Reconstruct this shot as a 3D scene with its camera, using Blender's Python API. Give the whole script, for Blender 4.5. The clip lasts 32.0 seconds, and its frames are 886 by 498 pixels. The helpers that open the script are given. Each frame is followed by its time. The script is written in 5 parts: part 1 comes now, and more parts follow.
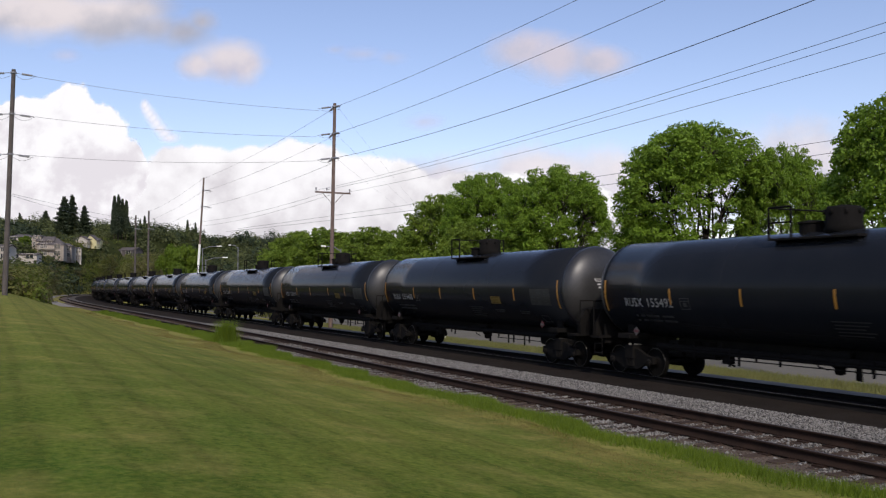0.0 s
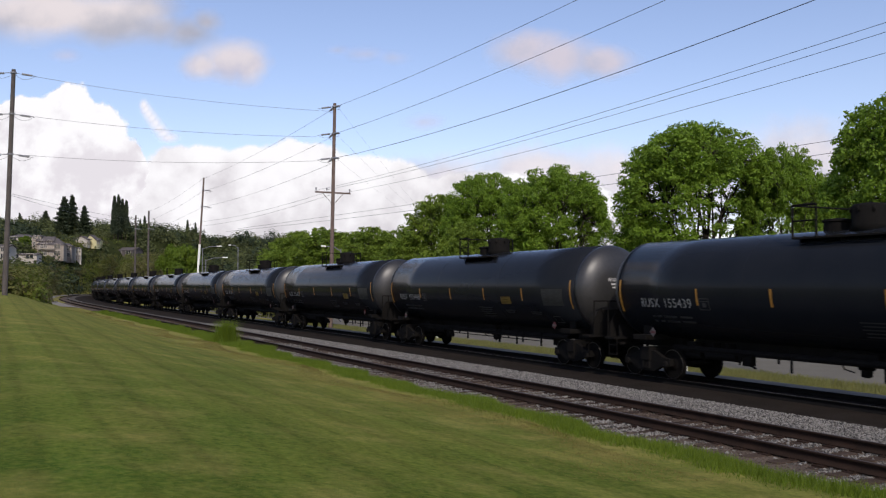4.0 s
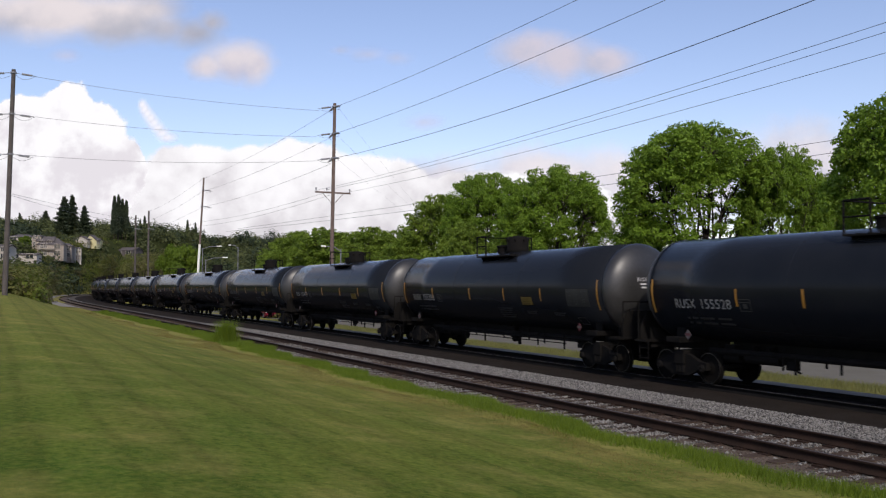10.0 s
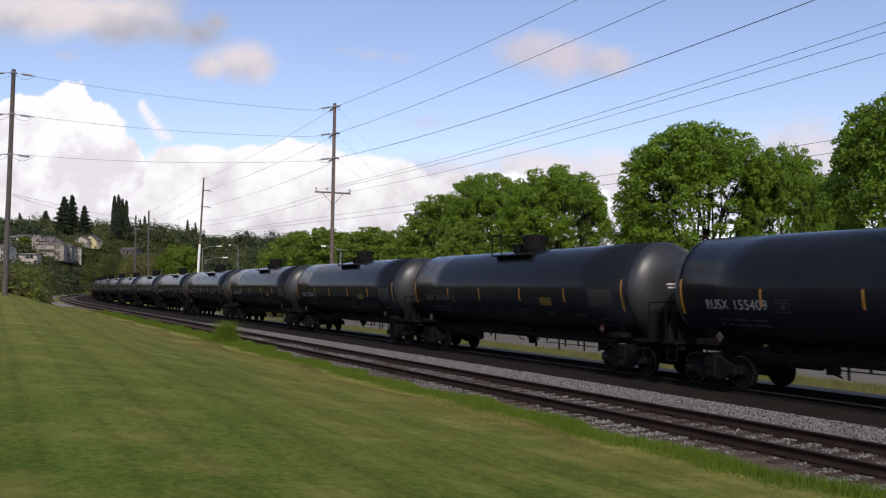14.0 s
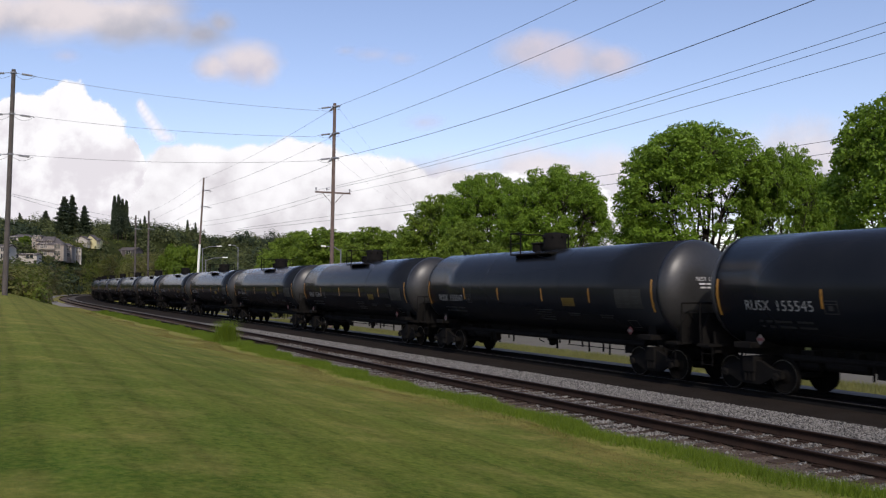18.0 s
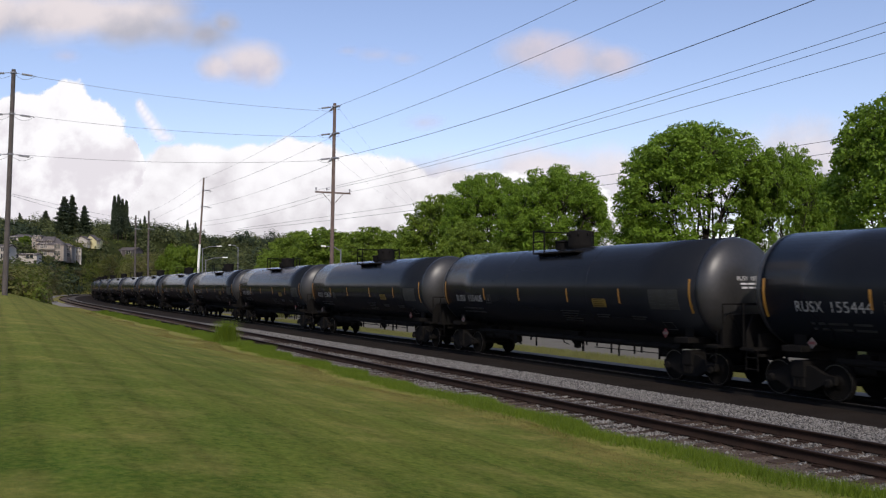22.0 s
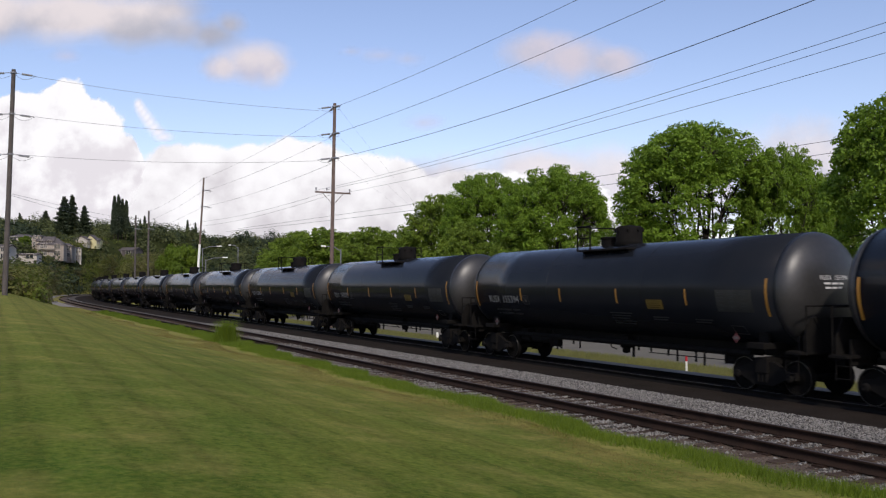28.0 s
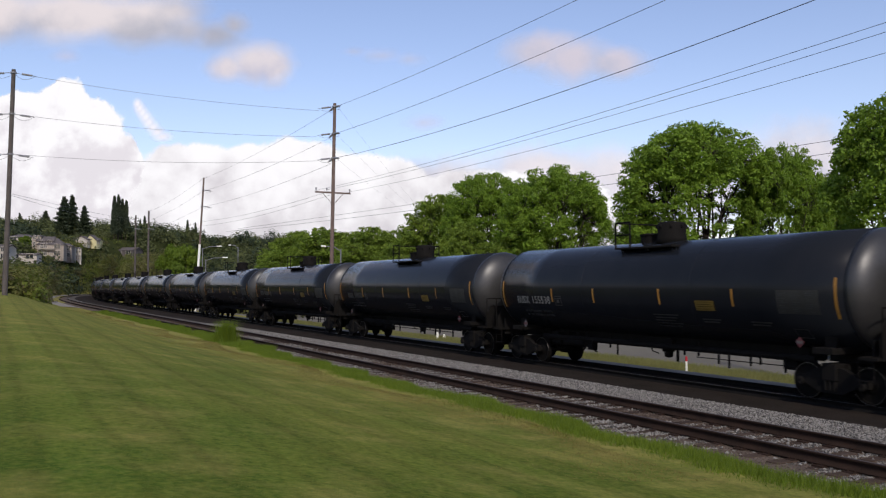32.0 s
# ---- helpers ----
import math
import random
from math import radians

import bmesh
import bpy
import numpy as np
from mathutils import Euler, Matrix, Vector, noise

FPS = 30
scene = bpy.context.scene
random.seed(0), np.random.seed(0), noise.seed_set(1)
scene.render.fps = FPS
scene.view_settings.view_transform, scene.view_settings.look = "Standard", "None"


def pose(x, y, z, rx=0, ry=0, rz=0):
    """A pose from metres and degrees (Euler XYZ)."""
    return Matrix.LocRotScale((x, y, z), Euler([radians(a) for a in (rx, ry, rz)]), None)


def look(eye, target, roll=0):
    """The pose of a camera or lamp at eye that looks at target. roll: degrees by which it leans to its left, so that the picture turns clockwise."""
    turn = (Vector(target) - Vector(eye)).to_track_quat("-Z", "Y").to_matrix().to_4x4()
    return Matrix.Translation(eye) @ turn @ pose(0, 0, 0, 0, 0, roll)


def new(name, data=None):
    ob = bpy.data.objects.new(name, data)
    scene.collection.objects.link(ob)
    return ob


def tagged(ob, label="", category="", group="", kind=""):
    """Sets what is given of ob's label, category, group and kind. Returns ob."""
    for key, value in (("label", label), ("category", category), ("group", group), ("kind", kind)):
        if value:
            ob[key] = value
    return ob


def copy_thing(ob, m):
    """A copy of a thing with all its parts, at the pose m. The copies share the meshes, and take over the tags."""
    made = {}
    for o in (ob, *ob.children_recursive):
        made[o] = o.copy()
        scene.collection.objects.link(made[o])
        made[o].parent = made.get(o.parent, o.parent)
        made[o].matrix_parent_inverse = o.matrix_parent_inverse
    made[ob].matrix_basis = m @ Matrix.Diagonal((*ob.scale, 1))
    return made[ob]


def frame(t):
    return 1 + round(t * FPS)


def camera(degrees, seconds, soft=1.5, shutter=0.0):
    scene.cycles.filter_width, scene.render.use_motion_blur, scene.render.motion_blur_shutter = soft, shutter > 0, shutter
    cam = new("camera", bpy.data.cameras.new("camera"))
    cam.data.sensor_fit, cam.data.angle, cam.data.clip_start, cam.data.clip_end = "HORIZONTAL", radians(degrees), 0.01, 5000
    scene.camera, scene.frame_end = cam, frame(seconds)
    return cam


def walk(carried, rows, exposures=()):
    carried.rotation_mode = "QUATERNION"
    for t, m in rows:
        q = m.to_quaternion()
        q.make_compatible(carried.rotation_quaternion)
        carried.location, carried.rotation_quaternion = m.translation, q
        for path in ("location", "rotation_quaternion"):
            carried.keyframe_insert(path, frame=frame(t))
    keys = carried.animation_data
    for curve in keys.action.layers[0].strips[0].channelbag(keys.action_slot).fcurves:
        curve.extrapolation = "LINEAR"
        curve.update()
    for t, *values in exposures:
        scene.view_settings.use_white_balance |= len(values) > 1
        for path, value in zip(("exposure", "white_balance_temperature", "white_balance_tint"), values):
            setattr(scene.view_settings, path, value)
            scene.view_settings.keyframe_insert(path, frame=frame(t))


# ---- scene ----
cam = camera(53.13, 32.0, soft=1.2, shutter=0.22)
EYE = (0.0, 0.0, 2.69)
TARGET = (0.0, 100.0, 2.69 + 100 * 66.2 / 1568)
walk(cam, [(0.0, look(EYE, TARGET)), (32.0, look(EYE, TARGET))], exposures=[(0.0, 0.0, 6450, 13), (32.0, 0.0, 6450, 13)])

# ---- world and sun ----
SUN_DIR = Vector((0.085, -0.76, 0.635)).normalized()
world = bpy.data.worlds.new("sky")
scene.world = world
world.use_nodes = True
wn, wl = world.node_tree.nodes, world.node_tree.links
sky = wn.new("ShaderNodeTexSky")
sky.sky_type = "NISHITA"
sky.sun_disc = False
sky.sun_elevation = math.asin(SUN_DIR.z)
sky.sun_rotation = math.atan2(SUN_DIR.x, SUN_DIR.y)
sky.air_density, sky.dust_density, sky.ozone_density = 1.0, 0.6, 1.5
warm = wn.new("ShaderNodeMix")
warm.data_type, warm.blend_type = "RGBA", "MULTIPLY"
warm.inputs[0].default_value = 1.0
warm.inputs[7].default_value = (1.09, 0.98, 1.02, 1)
wl.new(sky.outputs[0], warm.inputs[6])
wl.new(warm.outputs[2], wn["Background"].inputs[0])
wn["Background"].inputs[1].default_value = 0.15
sun = new("sun", bpy.data.lights.new("sun", "SUN"))
sun.data.energy, sun.data.angle, sun.data.color = 2.7, radians(1.2), (1.0, 0.93, 0.82)
sun.matrix_world = look(SUN_DIR * 200, (0, 0, 0))

# ---- materials ----


def material(name, colour, rough=0.7, metal=0.0, second=None, scale=3.0, fine=40.0, bump=0.2, contrast=0.5, spec=0.5, coat=0.0, island=0.0, obrand=0.0):
    """A surface with two scales of variation between two colours, and a fine relief."""
    m = bpy.data.materials.new(name)
    m.use_nodes = True
    n, l = m.node_tree.nodes, m.node_tree.links
    b = n["Principled BSDF"]
    co = n.new("ShaderNodeTexCoord")
    a = n.new("ShaderNodeTexNoise")
    a.inputs["Scale"].default_value, a.inputs["Detail"].default_value = scale, 6
    f = n.new("ShaderNodeTexNoise")
    f.inputs["Scale"].default_value, f.inputs["Detail"].default_value = fine, 4
    l.new(co.outputs["Object"], a.inputs["Vector"]), l.new(co.outputs["Object"], f.inputs["Vector"])
    add = n.new("ShaderNodeMath")
    add.operation = "ADD"
    l.new(a.outputs["Fac"], add.inputs[0]), l.new(f.outputs["Fac"], add.inputs[1])
    src = add.outputs[0]
    for amount, node, out in ((island, "ShaderNodeNewGeometry", "Random Per Island"), (obrand, "ShaderNodeObjectInfo", "Random")):
        if amount:
            g = n.new(node)
            s = n.new("ShaderNodeMath")
            s.operation, s.inputs[1].default_value, s.inputs[2].default_value = "MULTIPLY_ADD", amount, -amount / 2
            l.new(g.outputs[out], s.inputs[0])
            t = n.new("ShaderNodeMath")
            l.new(src, t.inputs[0]), l.new(s.outputs[0], t.inputs[1])
            src = t.outputs[0]
    r = n.new("ShaderNodeMapRange")
    r.inputs[1].default_value, r.inputs[2].default_value = 1.0 - contrast / 2, 1.0 + contrast / 2
    l.new(src, r.inputs[0])
    mix = n.new("ShaderNodeMix")
    mix.data_type = "RGBA"
    mix.inputs[6].default_value = (*colour, 1)
    mix.inputs[7].default_value = (*(second or [c * 0.7 for c in colour]), 1)
    l.new(r.outputs[0], mix.inputs[0])
    l.new(mix.outputs[2], b.inputs["Base Color"])
    b.inputs["Roughness"].default_value, b.inputs["Metallic"].default_value = rough, metal
    b.inputs["Specular IOR Level"].default_value, b.inputs["Coat Weight"].default_value = spec, coat
    if bump:
        p = n.new("ShaderNodeBump")
        p.inputs["Strength"].default_value, p.inputs["Distance"].default_value = bump, 0.02
        l.new(f.outputs["Fac"], p.inputs["Height"]), l.new(p.outputs[0], b.inputs["Normal"])
    return m


def leaf_material(name, colour, second, scale=0.6, through_light=0.35, island=0.9):
    m = material(name, colour, 0.55, 0, second, scale, 9.0, 0, 0.8, 0.25, island=island)
    n, l = m.node_tree.nodes, m.node_tree.links
    b = n["Principled BSDF"]
    tr = n.new("ShaderNodeBsdfTranslucent")
    mx = n.new("ShaderNodeMixShader")
    mx.inputs[0].default_value = through_light
    l.new(b.inputs["Base Color"].links[0].from_socket, tr.inputs[0])
    l.new(b.outputs[0], mx.inputs[1]), l.new(tr.outputs[0], mx.inputs[2])
    l.new(mx.outputs[0], n["Material Output"].inputs[0])
    return m


M_TANK = material("black_tank_paint", (0.0098, 0.0114, 0.0145), 0.20, 0, (0.0140, 0.0152, 0.0178), 0.8, 1.1, 0.10, 0.7, 0.105)
M_HEAD = material("dusty_black_paint", (0.018, 0.0175, 0.017), 0.40, 0, (0.032, 0.0305, 0.029), 1.6, 9, 0.06, 0.7, 0.5)
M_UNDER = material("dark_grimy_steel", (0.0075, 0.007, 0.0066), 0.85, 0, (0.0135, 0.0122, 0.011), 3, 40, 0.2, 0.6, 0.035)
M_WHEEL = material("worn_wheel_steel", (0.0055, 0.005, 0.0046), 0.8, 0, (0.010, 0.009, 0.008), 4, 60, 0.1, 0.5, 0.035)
M_TREAD = material("polished_wheel_rim", (0.13, 0.125, 0.12), 0.3, 1.0, (0.05, 0.047, 0.043), 5, 60, 0.05)
M_STRIPE = material("amber_reflective_tape", (0.36, 0.17, 0.018), 0.5, 0, (0.26, 0.12, 0.012), 3, 30, 0.02)
M_YELLOW = material("yellow_notice_panel", (0.17, 0.105, 0.010), 0.5, 0, (0.12, 0.075, 0.008), 3, 30, 0.02)
M_LETTER = material("white_stencil_paint", (0.30, 0.295, 0.28), 0.6, 0, (0.2, 0.195, 0.185), 4, 40, 0.02)
M_BRIGHT = material("fresh_white_stencil", (0.6, 0.59, 0.57), 0.6, 0, (0.5, 0.49, 0.47), 4, 40, 0.02)
M_DIMTXT = material("grimy_grey_stencil", (0.024, 0.024, 0.0225), 0.6, 0, (0.015, 0.015, 0.014), 4, 40, 0.02)
M_PLACARD = material("white_placard", (0.095, 0.082, 0.08), 0.5, 0, (0.06, 0.054, 0.053), 4, 40, 0.02)
M_RED = material("red_placard_paint", (0.08, 0.009, 0.013), 0.5, 0, (0.055, 0.007, 0.010), 4, 40, 0.02)
M_CAP = material("red_cap_paint", (0.5, 0.02, 0.03), 0.5, 0, (0.4, 0.02, 0.03), 4, 40, 0.02)
M_STAIN = material("worn_grey_panel", (0.024, 0.024, 0.021), 0.6, 0, (0.038, 0.037, 0.032), 3, 20, 0.02, 0.6, 0.2)
M_RUST = material("rusty_rail_steel", (0.017, 0.011, 0.008), 0.85, 0, (0.036, 0.021, 0.0145), 2, 50, 0.2, 0.6, 0.1)
M_RAILTOP = material("dull_rail_head", (0.035, 0.026, 0.022), 0.6, 0, (0.06, 0.048, 0.042), 2, 60, 0.1, 0.5, 0.25)
M_SHINY = material("worn_rail_head", (0.085, 0.076, 0.07), 0.5, 0.3, (0.05, 0.045, 0.042), 2, 60, 0.1, 0.5, 0.4)
M_TIE = material("weathered_tie_wood", (0.030, 0.020, 0.014), 0.95, 0, (0.075, 0.052, 0.038), 2.5, 30, 0.4, 0.7, 0.08, obrand=0.5)
M_STONE = material("grey_ballast_stone", (0.26, 0.243, 0.215), 0.9, 0, (0.06, 0.055, 0.049), 6, 30, 0.2, 0.8, 0.12, island=1.2)
M_POLE = material("weathered_pole_wood", (0.17, 0.12, 0.095), 0.9, 0, (0.10, 0.07, 0.06), 3, 25, 0.3)
M_POLEDARK = material("dark_pole_wood", (0.10, 0.085, 0.075), 0.9, 0, (0.06, 0.05, 0.045), 3, 25, 0.3)
M_WHITE = material("white_paint", (0.85, 0.84, 0.76), 0.6, 0, (0.75, 0.74, 0.66), 4, 30, 0.05)
M_WIRE = material("grey_wire", (0.10, 0.10, 0.11), 0.5, 0.3, (0.07, 0.07, 0.075), 3, 30, 0)
M_INSUL = material("grey_insulator", (0.22, 0.22, 0.24), 0.35, 0, (0.16, 0.16, 0.17), 3, 30, 0)
M_BARK = material("maple_bark", (0.036, 0.029, 0.024), 0.9, 0, (0.062, 0.052, 0.043), 2, 18, 0.5, spec=0.1)
M_LEAF = leaf_material("maple_leaves", (0.225, 0.345, 0.032), (0.112, 0.19, 0.018), 0.7, 0.47, 0.6)
M_LEAF2 = leaf_material("young_leaves", (0.195, 0.275, 0.030), (0.115, 0.175, 0.02), 0.7, 0.42, 0.5)
M_WOODS = leaf_material("hillside_leaves", (0.135, 0.15, 0.052), (0.085, 0.100, 0.038), 0.06, 0.5, 0.3)
M_WOODSDARK = leaf_material("dark_hillside_leaves", (0.060, 0.082, 0.040), (0.038, 0.054, 0.028), 0.06, 0.4, 0.3)
M_WOODSPALE = leaf_material("pale_hillside_leaves", (0.18, 0.20, 0.065), (0.12, 0.14, 0.048), 0.06, 0.5, 0.3)
M_BRUSH = leaf_material("brush_leaves", (0.21, 0.212, 0.050), (0.135, 0.137, 0.040), 0.25, 0.5, 0.35)
M_BRUSHBROWN = leaf_material("brown_brush_leaves", (0.19, 0.16, 0.07), (0.122, 0.107, 0.05), 0.25, 0.5, 0.35)
M_BRUSHGREEN = leaf_material("fresh_brush_leaves", (0.165, 0.20, 0.03), (0.115, 0.142, 0.025), 0.25, 0.5, 0.35)
# needle colour lightened to put distance haze into it
M_FIR = leaf_material("fir_needles", (0.062, 0.082, 0.040), (0.036, 0.050, 0.028), 0.5, 0.25, 0.4)
M_BLADE = leaf_material("tall_grass_blades", (0.16, 0.22, 0.016), (0.095, 0.145, 0.012), 0.5, 0.4)
M_VERGE = leaf_material("dry_verge_blades", (0.25, 0.24, 0.085), (0.165, 0.175, 0.055), 0.5, 0.4)
M_LIME = leaf_material("lime_leaves", (0.155, 0.225, 0.018), (0.095, 0.15, 0.014), 0.5, 0.4, 0.5)
M_ROAD = material("grey_asphalt", (0.17, 0.158, 0.132), 0.95, 0, (0.13, 0.12, 0.10), 0.5, 60, 0.2, 0.5, 0.1)


def part(name, bm, mat, parent=None, label="", smooth=False, at=None):
    me = bpy.data.meshes.new(name)
    bm.to_mesh(me)
    bm.free()
    me.materials.append(mat)
    if smooth:
        me.shade_smooth()
    ob = new(name, me)
    if parent:
        ob.parent = parent
    if at is not None:
        ob.matrix_local = at
    if label:
        ob["label"] = label
    return ob


def sheet(name, verts, faces, mat, parent=None, smooth=False):
    me = bpy.data.meshes.new(name)
    verts = np.asarray(verts, dtype=np.float32)
    faces = np.asarray(faces, dtype=np.int32)
    k = faces.shape[1]
    me.vertices.add(len(verts)), me.loops.add(faces.size), me.polygons.add(len(faces))
    me.vertices.foreach_set("co", verts.ravel())
    me.loops.foreach_set("vertex_index", faces.ravel())
    me.polygons.foreach_set("loop_start", np.arange(0, faces.size, k, dtype=np.int32))
    me.update(calc_edges=True)
    me.materials.append(mat)
    if smooth:
        me.shade_smooth()
    ob = new(name, me)
    if parent:
        ob.parent = parent
    return ob


def box(bm, c, s, m=None, bev=0.0):
    g = bmesh.ops.create_cube(bm, size=1, matrix=(m or Matrix()) @ Matrix.LocRotScale(c, None, s))
    if bev:
        es = list({e for v in g["verts"] for e in v.link_edges})
        bmesh.ops.bevel(bm, geom=es, offset=bev, segments=2, affect="EDGES", profile=0.6)
    return g


def rod(bm, a, b, r, seg=8, r2=None):
    a, b = Vector(a), Vector(b)
    r2 = r if r2 is None else r2
    d = (b - a).normalized()
    u = d.orthogonal().normalized()
    w = d.cross(u)
    ring = [u * math.cos(6.28318 * i / seg) + w * math.sin(6.28318 * i / seg) for i in range(seg)]
    p = [bm.verts.new(a + q * r) for q in ring]
    s = [bm.verts.new(b + q * r2) for q in ring]
    for i in range(seg):
        j = (i + 1) % seg
        bm.faces.new((p[i], p[j], s[j], s[i]))
    bm.faces.new(p[::-1]), bm.faces.new(s)


def pipe(bm, pts, r, seg=6):
    for a, b in zip(pts, pts[1:]):
        rod(bm, a, b, r, seg)


def lathe(bm, prof, axis="X", seg=48, caps=True):
    """Turns (along, radius) pairs round an axis through the origin."""
    rings = []
    for u, r in prof:
        ring = []
        for i in range(seg):
            a = 2 * math.pi * i / seg
            p = (u, r * math.cos(a), r * math.sin(a)) if axis == "X" else (r * math.cos(a), u, r * math.sin(a)) if axis == "Y" else (r * math.cos(a), r * math.sin(a), u)
            ring.append(bm.verts.new(p))
        rings.append(ring)
    for p, q in zip(rings, rings[1:]):
        for i in range(seg):
            bm.faces.new((p[i], p[(i + 1) % seg], q[(i + 1) % seg], q[i]))
    if caps:
        bm.faces.new(rings[0][::-1]), bm.faces.new(rings[-1])
    bmesh.ops.recalc_face_normals(bm, faces=bm.faces)


def empty(name, label, category, group="", m=None):
    e = new(name)
    if m is not None:
        e.matrix_world = m
    return tagged(e, label, category, group)


# ---- the line of the railway ----
HEAD0 = radians(27.1)
STEP = 1.0


def curvature(s):
    """Turn per metre against the way of travel; s runs with the train."""
    u = -s
    return float(np.interp(u, [85, 170, 232, 262, 420, 470], [0, 0.0012, 0.0012, 0.0072, 0.0072, 0.0]))


def line_table():
    rows = {0.0: (6.0, 30.85, HEAD0)}
    x, y, h = rows[0.0]
    for i in range(360):
        x, y = x + math.sin(h), y - math.cos(h)
        rows[i + 1.0] = (x, y, h)
    x, y, h = rows[0.0]
    for i in range(640):
        h -= curvature(-i - 0.5)
        x, y = x - math.sin(h), y + math.cos(h)
        rows[-i - 1.0] = (x, y, h)
    s = np.array(sorted(rows))
    return s, np.array([rows[k] for k in s])


LINE_S, LINE = line_table()


def on_line(s, side=0.0):
    """Place and heading on the line; side: metres towards the camera's side."""
    x, y, h = (np.interp(s, LINE_S, LINE[:, i]) for i in range(3))
    return x - math.cos(h) * side, y - math.sin(h) * side, h


def offsets(x, y):
    """Signed distance of places from the train's line, positive on the camera's side, and the run along it."""
    x, y = np.asarray(x, dtype=float), np.asarray(y, dtype=float)
    if x.size < 4:
        i = np.argmin((x.reshape(-1, 1) - LINE[None, :, 0]) ** 2 + (y.reshape(-1, 1) - LINE[None, :, 1]) ** 2, axis=1)
        q = LINE[i]
        sd = -(x.ravel() - q[:, 0]) * np.cos(q[:, 2]) - (y.ravel() - q[:, 1]) * np.sin(q[:, 2])
        return sd.reshape(x.shape), LINE_S[i].reshape(x.shape)
    best = np.full(x.shape, 1e18)
    side, run = np.zeros(x.shape), np.zeros(x.shape)
    for i in range(0, len(LINE_S), 2):
        px, py, h = LINE[i]
        d2 = (x - px) ** 2 + (y - py) ** 2
        k = d2 < best
        best = np.where(k, d2, best)
        sd = -(x - px) * math.cos(h) - (y - py) * math.sin(h)
        side = np.where(k, sd, side)
        run = np.where(k, LINE_S[i], run)
    return side, run


def line_mat(s, side=0.0, z=0.0):
    x, y, h = on_line(s, side)
    return Matrix.Translation((x, y, z)) @ Matrix.Rotation(math.atan2(-math.cos(h), math.sin(h)), 4, "Z")


NEAR = 7.35      # the empty track's distance from the train's
NEAR_Z = 0.17    # its rail head above the train's

# ---- ground ----


def smooth(a, b, x):
    t = np.clip((np.asarray(x, dtype=float) - a) / (b - a), 0, 1)
    return t * t * (3 - 2 * t)


def ground_z(x, y):
    x, y = np.asarray(x, dtype=float), np.asarray(y, dtype=float)
    d, _ = offsets(x, y)
    e = d - NEAR
    top = 1.12 + 0.0165 * np.clip(y, -20, 72)
    bank = 0.16 + (top - 0.16) * smooth(3.0, 12.5, e)
    z = np.where(d > NEAR - 4, np.where(e < 3.0, -0.06 + 0.22 * smooth(1.8, 3.0, e), bank), -0.42 - 0.2 * smooth(2.2, 5.0, -d) - 0.38 * smooth(6.3, 7.5, -d))
    z = np.where((d <= NEAR - 1.2) & (d > 1.6), np.interp(d, [1.6, 3.6, NEAR - 1.5], [-0.42, -0.25, NEAR_Z - 0.3]), z)
    z = np.where((d <= 1.6) & (d > -2.2), -0.42, z)
    z = np.where((d <= NEAR + 1.8) & (d > NEAR - 1.5), NEAR_Z - 0.3, z)
    z = np.where((d > NEAR + 1.8) & (e < 3.0), np.interp(e, [1.8, 3.0], [NEAR_Z - 0.2, 0.16]), z)
    far = np.hypot(x, y)
    bear = x / np.maximum(y, 1.0)
    hill = np.where(y > 20, (20.5 + 4.5 * smooth(-0.22, -0.42, bear)) * smooth(190, 450, far) * smooth(-0.07, -0.18, bear) * smooth(9, 24, np.abs(d - 3.0)), 0.0)
    return z + hill


def grid_sheet(name, xs, ys, mat, lift=0.0):
    gx, gy = np.meshgrid(xs, ys)
    gz = ground_z(gx, gy) + lift
    v = np.stack([gx, gy, gz], -1).reshape(-1, 3)
    w = len(xs)
    i = np.arange(len(ys) - 1)[:, None] * w + np.arange(w - 1)[None]
    f = np.stack([i, i + 1, i + w + 1, i + w], -1).reshape(-1, 4)
    return sheet(name, v, f, mat, None, True)


